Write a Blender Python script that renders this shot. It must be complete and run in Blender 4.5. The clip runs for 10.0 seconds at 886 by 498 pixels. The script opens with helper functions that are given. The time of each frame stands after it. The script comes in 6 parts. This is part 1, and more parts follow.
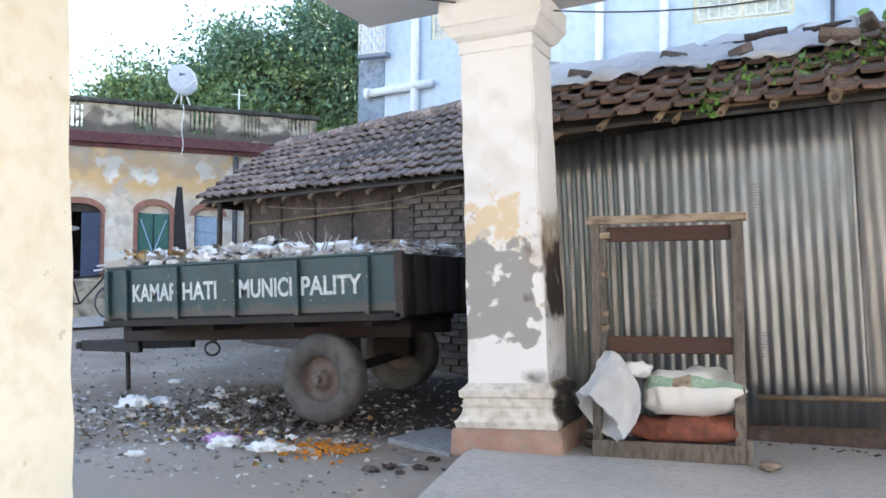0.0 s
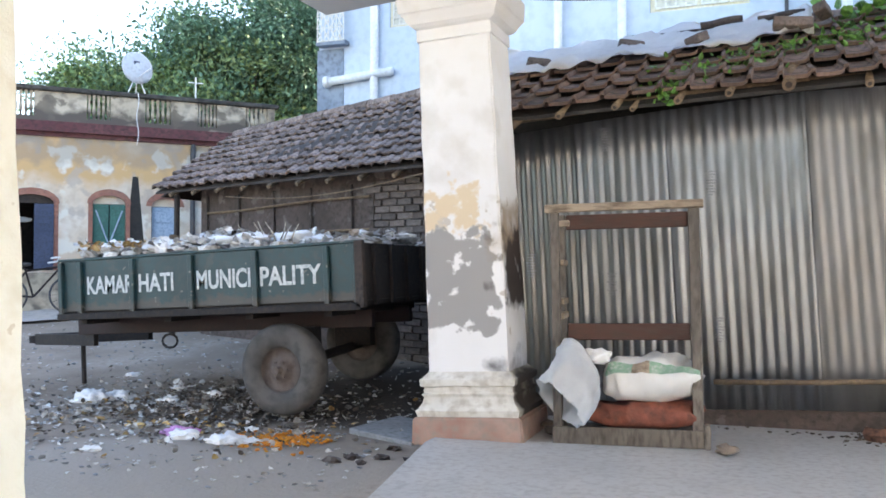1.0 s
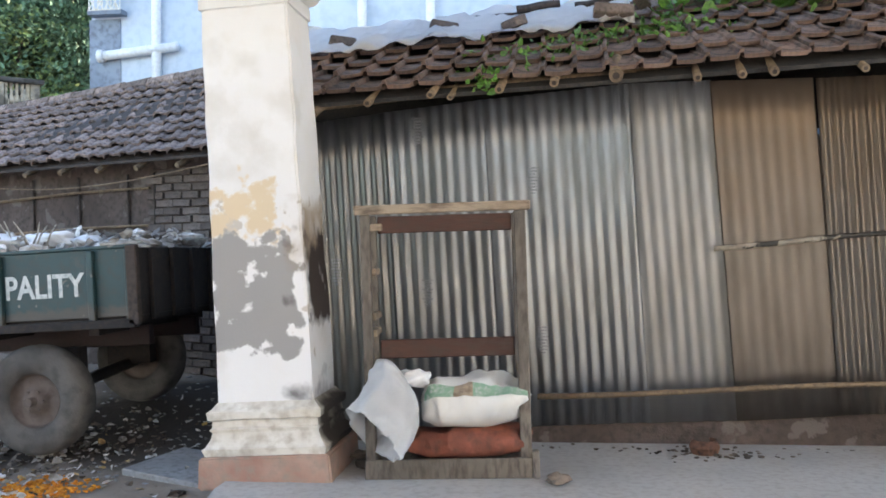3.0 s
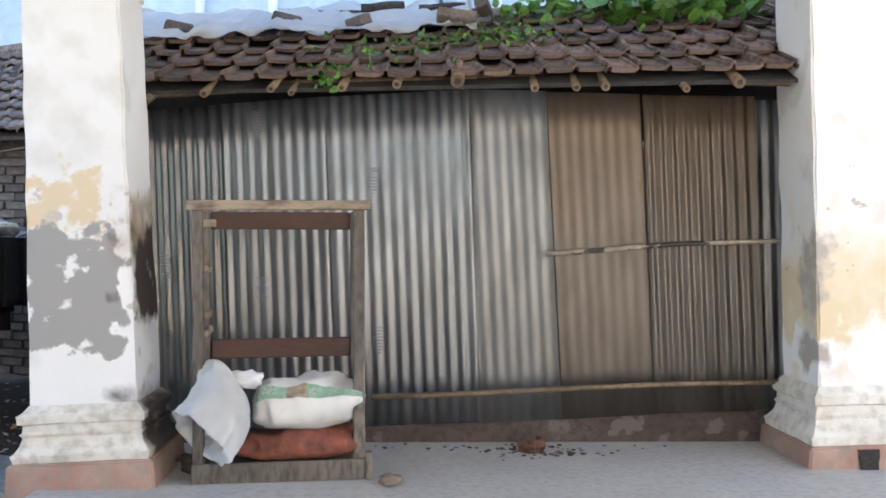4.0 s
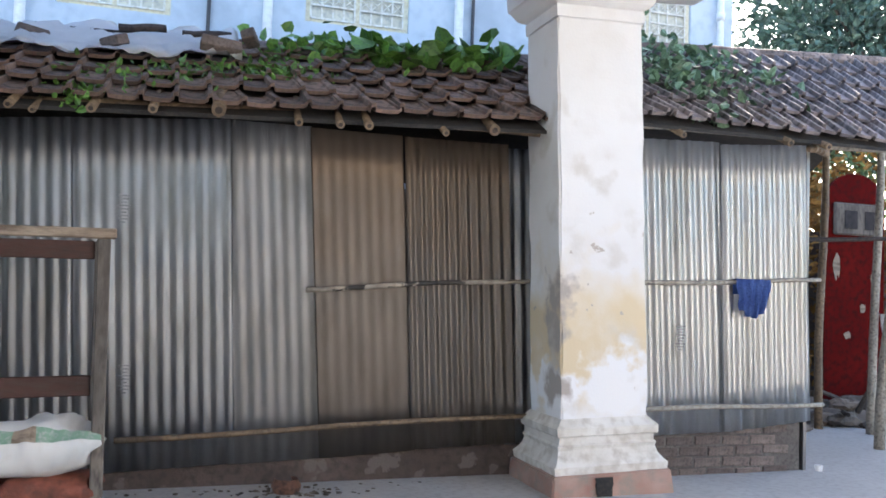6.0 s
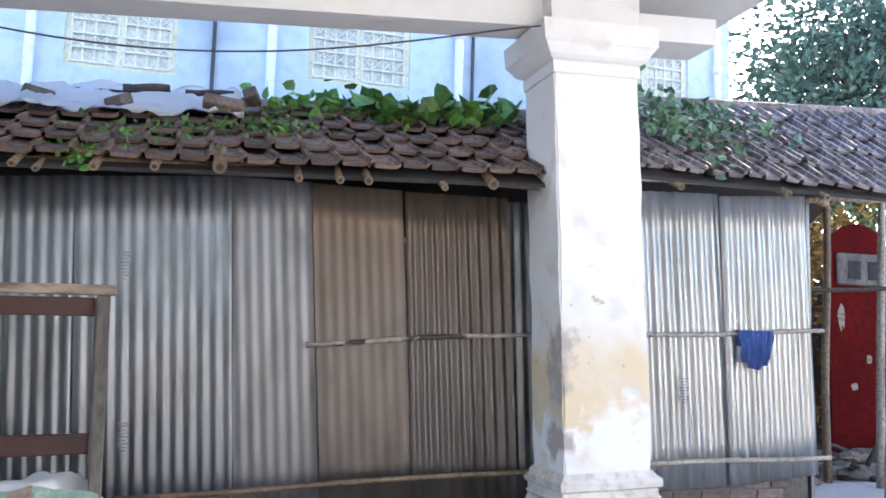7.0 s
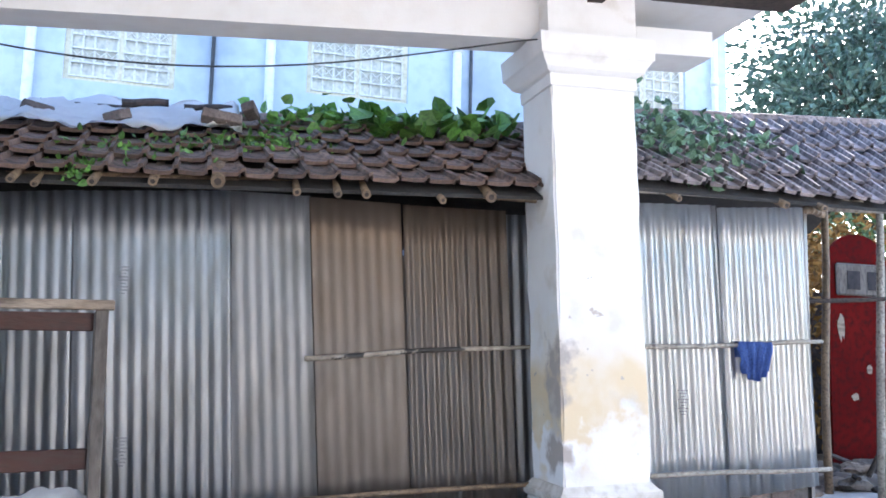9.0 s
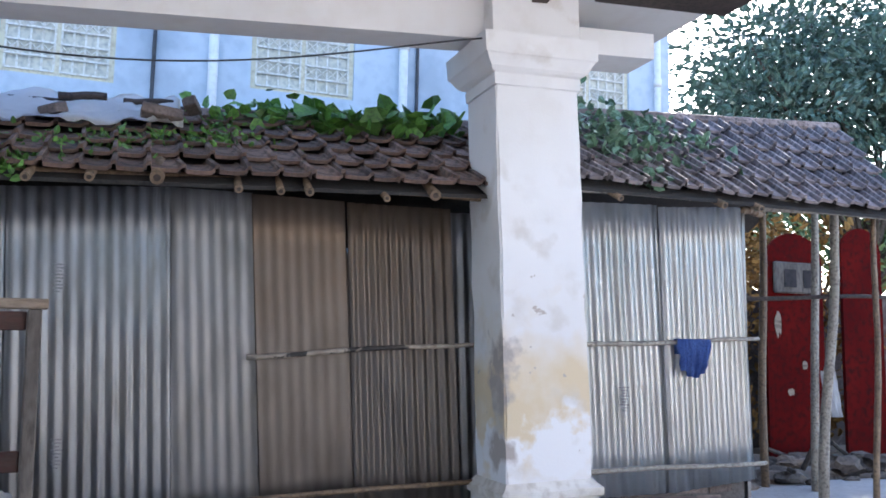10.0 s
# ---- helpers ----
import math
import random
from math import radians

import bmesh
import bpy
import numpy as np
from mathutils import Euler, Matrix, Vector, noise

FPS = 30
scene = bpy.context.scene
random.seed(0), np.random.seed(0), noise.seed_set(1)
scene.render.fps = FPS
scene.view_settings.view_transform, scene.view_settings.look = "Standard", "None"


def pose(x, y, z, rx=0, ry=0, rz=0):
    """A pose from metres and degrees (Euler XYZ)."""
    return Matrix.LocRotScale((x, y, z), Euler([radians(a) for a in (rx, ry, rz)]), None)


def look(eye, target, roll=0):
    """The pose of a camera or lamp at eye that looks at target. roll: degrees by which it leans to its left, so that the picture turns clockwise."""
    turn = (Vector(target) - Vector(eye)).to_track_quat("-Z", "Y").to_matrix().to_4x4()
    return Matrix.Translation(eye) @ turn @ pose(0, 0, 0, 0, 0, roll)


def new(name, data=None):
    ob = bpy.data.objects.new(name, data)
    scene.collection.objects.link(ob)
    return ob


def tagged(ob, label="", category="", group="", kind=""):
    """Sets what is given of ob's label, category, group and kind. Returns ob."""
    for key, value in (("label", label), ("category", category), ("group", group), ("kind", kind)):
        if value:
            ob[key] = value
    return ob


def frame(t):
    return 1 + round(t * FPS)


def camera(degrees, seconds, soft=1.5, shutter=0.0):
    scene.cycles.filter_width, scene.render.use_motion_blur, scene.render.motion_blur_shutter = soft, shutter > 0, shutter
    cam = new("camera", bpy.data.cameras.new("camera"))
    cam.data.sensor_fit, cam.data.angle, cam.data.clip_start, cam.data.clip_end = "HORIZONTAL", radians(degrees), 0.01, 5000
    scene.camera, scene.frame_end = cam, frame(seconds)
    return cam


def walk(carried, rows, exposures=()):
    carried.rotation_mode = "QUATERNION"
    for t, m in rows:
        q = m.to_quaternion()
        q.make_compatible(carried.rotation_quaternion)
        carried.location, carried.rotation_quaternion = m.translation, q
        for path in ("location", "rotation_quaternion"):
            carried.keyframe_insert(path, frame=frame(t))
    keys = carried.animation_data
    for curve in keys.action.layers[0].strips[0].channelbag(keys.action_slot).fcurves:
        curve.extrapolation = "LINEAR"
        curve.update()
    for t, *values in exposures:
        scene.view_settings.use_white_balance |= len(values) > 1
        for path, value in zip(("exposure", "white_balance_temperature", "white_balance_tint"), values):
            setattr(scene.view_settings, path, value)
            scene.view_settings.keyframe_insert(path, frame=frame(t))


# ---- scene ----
cam = camera(53.8, 10.0, 1.7)
PATH = [
    (0, (0.319, -1.151, 1.178), (-0.489, 0.677, 1.244), 0.71),
    (0.5, (0.325, -1.145, 1.172), (-0.453, 0.697, 1.206), 0.55),
    (1, (0.325, -1.125, 1.180), (-0.403, 0.738, 1.221), 0.18),
    (1.5, (0.178, -0.876, 1.251), (-0.370, 1.047, 1.284), -0.40),
    (2, (0.012, -0.389, 1.321), (-0.395, 1.569, 1.333), -0.62),
    (3.3, (0.064, -0.336, 1.343), (-0.140, 1.653, 1.346), -0.28),
    (3.5, (0.063, -0.344, 1.349), (-0.059, 1.652, 1.350), -0.02),
    (4, (0.048, -0.317, 1.365), (0.133, 1.682, 1.362), 1.03),
    (4.5, (0.066, -0.312, 1.358), (0.328, 1.670, 1.363), 1.81),
    (5, (0.081, -0.290, 1.346), (0.517, 1.661, 1.375), 2.17),
    (5.5, (0.093, -0.285, 1.347), (0.676, 1.628, 1.392), 2.68),
    (6, (0.116, -0.296, 1.334), (0.711, 1.610, 1.439), 2.05),
    (6.2, (0.120, -0.299, 1.334), (0.714, 1.600, 1.505), 1.85),
    (7.3, (0.160, -0.320, 1.331), (0.733, 1.580, 1.560), 1.55),
    (7.5, (0.164, -0.321, 1.331), (0.739, 1.580, 1.562), 1.53),
    (8, (0.147, -0.319, 1.333), (0.721, 1.578, 1.602), 1.85),
    (8.5, (0.155, -0.314, 1.344), (0.727, 1.583, 1.613), 1.57),
    (9, (0.162, -0.330, 1.342), (0.736, 1.569, 1.596), 1.29),
    (9.5, (0.176, -0.346, 1.354), (0.757, 1.552, 1.601), 1.13),
    (10, (0.192, -0.336, 1.353), (0.878, 1.526, 1.602), 1.06),
]
walk(cam, [(t, look(eye, target, roll)) for t, eye, target, roll in PATH],
     [(0.0, 2.5, 7000, 11), (1.0, 2.5, 7000, 11), (1.5, 2.3, 7050, 12), (2.0, 2.25, 7050, 11), (3.5, 2.5, 7100, 10), (4.5, 2.5, 6600, 10), (5.0, 2.6, 6500, 10), (5.5, 2.45, 6450, 10), (6.0, 2.1, 6400, 12), (7.5, 2.5, 5950, 13), (9.0, 2.5, 5900, 13), (9.5, 2.35, 5900, 13), (10.0, 1.9, 5800, 14)])

# ---- light ----
world = bpy.data.worlds.new("world")
scene.world = world
world.use_nodes = True
wn = world.node_tree.nodes
sky = wn.new("ShaderNodeTexSky")
sky.sky_type, sky.sun_disc = "NISHITA", False
SUN_EL, SUN_AZ = 30.0, 40.0   # the sun stands behind the shed, to the right
sky.sun_elevation, sky.sun_rotation = radians(SUN_EL), radians(SUN_AZ)
sky.air_density, sky.dust_density, sky.ozone_density = 1.0, 1.5, 1.5
world.node_tree.links.new(sky.outputs[0], wn["Background"].inputs[0])
wn["Background"].inputs[1].default_value = 0.15
sun = new("sun", bpy.data.lights.new("sun", "SUN"))
sun.data.energy, sun.data.angle, sun.data.color = 3.0, radians(0.6), (1.0, 0.9, 0.75)
_a, _e = radians(SUN_AZ), radians(SUN_EL)
sun.matrix_world = look((math.sin(_a) * math.cos(_e) * 30, math.cos(_a) * math.cos(_e) * 30, math.sin(_e) * 30), (0, 0, 0))


# ---- building helpers ----
def material(name, c1, c2, c3=None, scale=(3.0, 25.0), rough=0.8, metal=0.0, bump=0.3, vary=0.0, stretch=(1, 1, 1), bump_scale=60.0):
    """A surface of two or three colours, mixed by a coarse and a fine noise, with a fine relief."""
    m = bpy.data.materials.new(name)
    m.use_nodes = True
    nt = m.node_tree
    n, ln = nt.nodes, nt.links
    bs = n["Principled BSDF"]
    co = n.new("ShaderNodeTexCoord")
    mp = n.new("ShaderNodeMapping")
    mp.inputs["Scale"].default_value = stretch
    ln.new(co.outputs["Object"], mp.inputs[0])
    big, fine = n.new("ShaderNodeTexNoise"), n.new("ShaderNodeTexNoise")
    for t, s, d in ((big, scale[0], 5), (fine, scale[1], 4)):
        t.inputs["Scale"].default_value, t.inputs["Detail"].default_value = s, d
        ln.new(mp.outputs[0], t.inputs[0])
    r1 = n.new("ShaderNodeValToRGB")
    r1.color_ramp.elements[0].position, r1.color_ramp.elements[1].position = 0.35, 0.65
    r1.color_ramp.elements[0].color, r1.color_ramp.elements[1].color = (*c1, 1), (*c2, 1)
    ln.new(big.outputs[0], r1.inputs[0])
    mix = n.new("ShaderNodeMixRGB")
    r2 = n.new("ShaderNodeValToRGB")
    r2.color_ramp.elements[0].position, r2.color_ramp.elements[1].position = 0.45, 0.7
    r2.color_ramp.elements[0].color, r2.color_ramp.elements[1].color = (0, 0, 0, 1), (1, 1, 1, 1)
    ln.new(fine.outputs[0], r2.inputs[0])
    ln.new(r2.outputs[0], mix.inputs[0])
    ln.new(r1.outputs[0], mix.inputs[1])
    mix.inputs[2].default_value = (*(c3 or [a * 0.8 for a in c1]), 1)
    out = mix.outputs[0]
    if vary:
        info, hv, mr = n.new("ShaderNodeObjectInfo"), n.new("ShaderNodeHueSaturation"), n.new("ShaderNodeMapRange")
        geo, add = n.new("ShaderNodeNewGeometry"), n.new("ShaderNodeMath")
        add.operation = "ADD"
        fr = n.new("ShaderNodeMath")
        fr.operation = "FRACT"
        ln.new(info.outputs["Random"], add.inputs[0])
        ln.new(geo.outputs["Random Per Island"], add.inputs[1])
        ln.new(add.outputs[0], fr.inputs[0])
        ln.new(fr.outputs[0], mr.inputs[0])
        mr.inputs["To Min"].default_value, mr.inputs["To Max"].default_value = 1 - vary, 1 + vary
        ln.new(mr.outputs[0], hv.inputs["Value"])
        ln.new(out, hv.inputs["Color"])
        out = hv.outputs[0]
    ln.new(out, bs.inputs["Base Color"])
    bs.inputs["Roughness"].default_value, bs.inputs["Metallic"].default_value = rough, metal
    bu, bt = n.new("ShaderNodeBump"), n.new("ShaderNodeTexNoise")
    bt.inputs["Scale"].default_value, bt.inputs["Detail"].default_value = bump_scale, 6
    ln.new(mp.outputs[0], bt.inputs[0])
    bu.inputs["Strength"].default_value, bu.inputs["Distance"].default_value = bump, 0.01
    ln.new(bt.outputs[0], bu.inputs["Height"])
    ln.new(bu.outputs[0], bs.inputs["Normal"])
    return m


def patch(m, colour, z0, z1, soft=0.08, cut=0.5, scale=4.0, wobble=0.35, x=None, y=None, spots=None, detail=8):
    """Lays a patch with a ragged outline over a material, between two heights (and, where given, along x or y) of the object."""
    nt = m.node_tree
    n, ln = nt.nodes, nt.links
    bs = n["Principled BSDF"]
    old = bs.inputs["Base Color"].links[0].from_socket
    co, no, sp = n.new("ShaderNodeTexCoord"), n.new("ShaderNodeTexNoise"), n.new("ShaderNodeSeparateXYZ")
    no.inputs["Scale"].default_value, no.inputs["Detail"].default_value = scale, detail
    ln.new(co.outputs["Object"], no.inputs[0])
    ln.new(co.outputs["Object"], sp.inputs[0])

    def mathn(op, a, b):
        q = n.new("ShaderNodeMath")
        q.operation = op
        for i, v in enumerate((a, b)):
            if isinstance(v, (int, float)):
                q.inputs[i].default_value = v
            else:
                ln.new(v, q.inputs[i])
        return q.outputs[0]

    wob = mathn("MULTIPLY", mathn("SUBTRACT", no.outputs[0], 0.5), wobble * 2)

    def inside(axis, lo, hi):
        mid, half = (lo + hi) / 2, (hi - lo) / 2
        away = mathn("ABSOLUTE", mathn("SUBTRACT", sp.outputs[axis], mid), 0.0)
        return mathn("SUBTRACT", half, away)
    d = inside(2, z0, z1)
    if x:
        d = mathn("MINIMUM", d, inside(0, *x))
    if y:
        d = mathn("MINIMUM", d, inside(1, *y))
    if spots is not None:   # rare spots, wherever the noise rises over this
        d = mathn("MINIMUM", d, -spots)
    d = mathn("ADD", d, wob)
    mr = n.new("ShaderNodeMapRange")
    ln.new(d, mr.inputs[0])
    mr.inputs["From Min"].default_value, mr.inputs["From Max"].default_value = -soft * 0.5, soft * 0.5
    mr.inputs["To Max"].default_value = cut * 2 if cut < 0.5 else 1.0
    mix = n.new("ShaderNodeMixRGB")
    ln.new(mr.outputs[0], mix.inputs[0])
    ln.new(old, mix.inputs[1])
    mix.inputs[2].default_value = (*colour, 1)
    ln.new(mix.outputs[0], bs.inputs["Base Color"])
    return m


def part(name, bm, mat, parent=None, label="", smooth=False):
    """Links a bmesh as one mesh object, under a thing or a part where given."""
    me = bpy.data.meshes.new(name)
    bmesh.ops.recalc_face_normals(bm, faces=bm.faces)
    bm.to_mesh(me)
    bm.free()
    for mm in (mat if isinstance(mat, (list, tuple)) else [mat]):
        me.materials.append(mm)
    if smooth:
        me.polygons.foreach_set("use_smooth", [True] * len(me.polygons))
    ob = new(name, me)
    if parent:
        ob.parent = parent
    if label:
        ob["label"] = label
    return ob


def empty(name, m, label="", category="", group="", kind=""):
    ob = new(name)
    ob.empty_display_size = 0.1
    ob.matrix_world = m
    return tagged(ob, label, category, group, kind)


def box(bm, x0, x1, y0, y1, z0, z1, bevel=0.0, m=None, index=0):
    """Adds a box, with its edges bevelled where wanted."""
    vs = bmesh.ops.create_cube(bm, size=1.0)["verts"]
    for v in vs:
        v.co = Vector(((x0 + x1) / 2 + v.co.x * (x1 - x0), (y0 + y1) / 2 + v.co.y * (y1 - y0), (z0 + z1) / 2 + v.co.z * (z1 - z0)))
    fs = list({f for v in vs for f in v.link_faces})
    if bevel:
        got = bmesh.ops.bevel(bm, geom=list({e for v in vs for e in v.link_edges}), offset=bevel, segments=1, affect="EDGES")
        vs = list({v for f in got["faces"] for v in f.verts} | {v for v in vs if v.is_valid})
        fs = list({f for v in vs for f in v.link_faces})
    for f in fs:
        f.material_index = index
    if m:
        for v in vs:
            v.co = m @ v.co
    return vs


def blocks(name, rows, mat, parent, label=""):
    """One part for each box of a built-up wall or moulding."""
    for row in rows:
        bm = bmesh.new()
        box(bm, *row)
        part(name, bm, mat, parent, label)


def rod(bm, a, b, r0, r1=None, sides=10, bend=0.0, steps=1, knots=0.0, seed=0):
    """Adds a round pole from a to b, bent and knotted like bamboo where wanted."""
    a, b = Vector(a), Vector(b)
    r1 = r0 if r1 is None else r1
    way = (b - a).normalized()
    side = way.cross(Vector((0, 0, 1)) if abs(way.z) < 0.9 else Vector((1, 0, 0))).normalized()
    up = side.cross(way)
    rnd = random.Random(seed)
    px, pz = rnd.uniform(0, 6), rnd.uniform(0, 6)
    stops = []
    for i in range(steps + 1):
        s = i / steps
        stops.append((s, 1.0))
        if knots and 0 < i < steps:
            stops[-1] = (s - 0.006, 1.0)
            stops += [(s, 1.0 + knots), (s + 0.006, 1.0)]
    rings = []
    for s, w in stops:
        c = a.lerp(b, s) + (side * math.sin(px + 5 * s) + up * math.sin(pz + 4 * s)) * bend * math.sin(math.pi * s)
        r = (r0 + (r1 - r0) * s) * w
        rings.append([bm.verts.new(c + (side * math.cos(k * math.tau / sides) + up * math.sin(k * math.tau / sides)) * r) for k in range(sides)])
    for p, q in zip(rings, rings[1:]):
        for k in range(sides):
            bm.faces.new((p[k], p[(k + 1) % sides], q[(k + 1) % sides], q[k]))
    bm.faces.new(rings[0]), bm.faces.new(list(reversed(rings[-1])))


def square_turning(bm, profile, w, d, jitter=0.0, seed=0):
    """Stacks rectangles: profile rows of (height, how far the side stands out), round a core of w by d."""
    rnd = random.Random(seed)
    rings = []
    for z, o in profile:
        hx, hy = w / 2 + o, d / 2 + o
        rings.append([bm.verts.new((sx * hx + rnd.uniform(-jitter, jitter), sy * hy + rnd.uniform(-jitter, jitter), z)) for sx, sy in ((-1, -1), (1, -1), (1, 1), (-1, 1))])
    for p, q in zip(rings, rings[1:]):
        for k in range(4):
            bm.faces.new((p[k], p[(k + 1) % 4], q[(k + 1) % 4], q[k]))
    bm.faces.new(list(reversed(rings[0]))), bm.faces.new(rings[-1])


def tube(bm, pts, r, sides=6):
    """A round tube along a line of points."""
    pts = [Vector(p) for p in pts]
    rings = []
    for i, p in enumerate(pts):
        way = (pts[min(i + 1, len(pts) - 1)] - pts[max(i - 1, 0)]).normalized()
        side = way.cross(Vector((0, 0, 1)) if abs(way.z) < 0.9 else Vector((0, 1, 0))).normalized()
        up = side.cross(way)
        rings.append([bm.verts.new(p + (side * math.cos(k * math.tau / sides) + up * math.sin(k * math.tau / sides)) * r) for k in range(sides)])
    for p, q in zip(rings, rings[1:]):
        for k in range(sides):
            bm.faces.new((p[k], p[(k + 1) % sides], q[(k + 1) % sides], q[k]))


def lumps(bm, centre, size, seed=0, rough=0.35, detail=2, freq=2.0):
    """A crumpled lump, for bags and rubbish."""
    vs = bmesh.ops.create_icosphere(bm, subdivisions=detail, radius=1.0)["verts"]
    off = Vector((seed * 7.3, seed * 3.1, seed * 1.7))
    for v in vs:
        k = 1 + rough * noise.noise(v.co * freq + off) + rough * 0.5 * noise.noise(v.co * freq * 2.7 + off)
        v.co = Vector(centre) + Vector((v.co.x * size[0], v.co.y * size[1], v.co.z * size[2])) * k
    return vs


# ---- materials ----
white_plaster = material("white_plaster", (0.76, 0.745, 0.73), (0.82, 0.81, 0.8), (0.77, 0.75, 0.73), (0.9, 7), 0.85, bump=0.1)
pillar_a = material("pillar_plaster_a", (0.77, 0.755, 0.75), (0.83, 0.82, 0.82), (0.78, 0.76, 0.74), (0.9, 6), 0.85, bump=0.12)
patch(pillar_a, (0.5, 0.44, 0.38), 0.3, 1.5, 0.05, scale=6, wobble=1.0, spots=0.26, cut=0.4)
patch(pillar_a, (0.64, 0.61, 0.57), -1, 4, 0.25, scale=2.5, wobble=1.0, spots=0.22, cut=0.3)
patch(pillar_a, (0.7, 0.57, 0.4), 1.5, 1.78, 0.06, scale=8, wobble=0.36, y=(-2, -0.2), x=(-0.32, 0.14))
patch(pillar_a, (0.33, 0.315, 0.305), 0.8, 1.44, 0.03, scale=6.5, wobble=0.3, x=(-0.3, 0.22), y=(-2, -0.2))
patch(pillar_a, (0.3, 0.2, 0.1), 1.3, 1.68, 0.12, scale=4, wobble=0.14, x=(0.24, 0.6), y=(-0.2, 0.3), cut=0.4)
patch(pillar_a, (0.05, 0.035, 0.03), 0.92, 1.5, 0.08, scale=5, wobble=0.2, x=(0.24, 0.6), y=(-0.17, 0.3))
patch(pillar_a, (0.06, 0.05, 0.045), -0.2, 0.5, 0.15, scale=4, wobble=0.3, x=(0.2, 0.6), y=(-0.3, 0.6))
pillar_b = material("pillar_plaster_b", (0.77, 0.755, 0.74), (0.84, 0.83, 0.82), (0.78, 0.76, 0.74), (0.9, 6), 0.85, bump=0.12)
patch(pillar_b, (0.7, 0.58, 0.39), 0.62, 1.42, 0.5, scale=2.6, wobble=0.75, detail=4)
patch(pillar_b, (0.82, 0.81, 0.8), 0.55, 0.95, 0.12, scale=5, wobble=0.55, detail=5)
patch(pillar_b, (0.42, 0.37, 0.33), 0.75, 1.5, 0.12, scale=5, wobble=0.45, x=(-0.6, -0.295), y=(-0.4, -0.1))
patch(pillar_b, (0.5, 0.44, 0.38), 0.3, 1.6, 0.03, scale=9, wobble=1.0, spots=0.4)
patch(pillar_b, (0.62, 0.58, 0.52), -1, 4, 0.2, scale=3, wobble=1.0, spots=0.24, cut=0.3)
pillar_c = material("pillar_plaster_c", (0.76, 0.73, 0.62), (0.82, 0.8, 0.72), (0.72, 0.67, 0.55), (1.2, 9), 0.85, bump=0.35)
patch(pillar_c, (0.62, 0.56, 0.45), -1, 4, 0.04, scale=7, wobble=1.0, spots=0.38)
base_red = material("red_oxide_plinth", (0.34, 0.18, 0.14), (0.43, 0.29, 0.235), (0.3, 0.24, 0.2), (4, 14), 0.7)
base_dark_side = material("dark_sided_moulding", (0.62, 0.58, 0.51), (0.75, 0.72, 0.66), (0.5, 0.45, 0.38), (4, 14), 0.85, bump=0.5)
# nearly black over the right side of the moulding
patch(base_dark_side, (0.07, 0.058, 0.05), -1, 1, 0.1, scale=5, wobble=0.1, x=(0.285, 0.9), y=(-0.24, 0.9))
base_worn = material("worn_moulding", (0.64, 0.6, 0.53), (0.77, 0.74, 0.68), (0.54, 0.49, 0.42), (4, 14), 0.85, bump=0.5)
cement_floor = material("cement_floor", (0.44, 0.425, 0.41), (0.52, 0.505, 0.49), (0.39, 0.37, 0.35), (1.1, 22), 0.75, bump=0.3, bump_scale=40)
earth = material("trodden_earth", (0.21, 0.165, 0.128), (0.37, 0.31, 0.255), (0.27, 0.215, 0.168), (0.9, 14), 0.97, bump=1.0, bump_scale=25)
galv = material("galvanised_sheet", (0.31, 0.315, 0.32), (0.4, 0.405, 0.41), (0.24, 0.237, 0.23), (0.9, 5), 0.3, 0.75, 0.05, 0.05, (1, 1, 0.25))
galv_dull = material("dull_galvanised_sheet", (0.24, 0.237, 0.233), (0.31, 0.307, 0.3), (0.19, 0.184, 0.177), (0.9, 5), 0.3, 0.8, 0.05, 0.05, (1, 1, 0.25))
galv_flat = material("flat_grey_sheet", (0.3, 0.296, 0.287), (0.38, 0.375, 0.363), (0.25, 0.242, 0.23), (0.9, 5), 0.38, 0.65, 0.05, 0.05, (1, 1, 0.25))
galv_brown = material("rust_filmed_sheet", (0.185, 0.163, 0.142), (0.235, 0.21, 0.185), (0.145, 0.126, 0.107), (0.9, 5), 0.36, 0.65, 0.06, 0.05, (1, 1, 0.25))
patch(galv_brown, (0.2, 0.145, 0.1), 1.75, 3.2, 0.9, scale=2, wobble=0.5, cut=0.45)
galv_new = material("bright_galvanised_sheet", (0.6, 0.61, 0.605), (0.7, 0.71, 0.71), (0.53, 0.535, 0.515), (0.8, 5), 0.3, 0.8, 0.05, 0.05, (1, 1, 0.25))
bamboo = material("old_bamboo", (0.15, 0.1, 0.06), (0.25, 0.175, 0.105), (0.09, 0.062, 0.04), (4, 40), 0.6, vary=0.15)
bamboo_grey = material("weathered_bamboo", (0.3, 0.27, 0.22), (0.42, 0.38, 0.31), (0.15, 0.12, 0.1), (4, 40), 0.7, vary=0.1)
tile_mat = material("clay_roof_tile", (0.13, 0.078, 0.058), (0.24, 0.165, 0.13), (0.045, 0.037, 0.033), (4, 18), 0.85, bump=0.5, vary=0.35)
tile_old = material("weathered_roof_tile", (0.2, 0.14, 0.115), (0.34, 0.26, 0.225), (0.07, 0.055, 0.048), (4, 22), 0.88, bump=0.5, vary=0.35)
brick_mat = material("dirty_brick", (0.13, 0.1, 0.088), (0.2, 0.16, 0.142), (0.095, 0.08, 0.07), (6, 40), 0.95, bump=0.6, vary=0.3)
mortar = material("mortar", (0.11, 0.098, 0.088), (0.17, 0.155, 0.14), (0.085, 0.075, 0.068), (5, 40), 0.95, bump=0.5)
mud_wall = material("mud_plaster", (0.075, 0.055, 0.047), (0.12, 0.09, 0.078), (0.055, 0.042, 0.036), (2, 20), 0.95, bump=0.6)
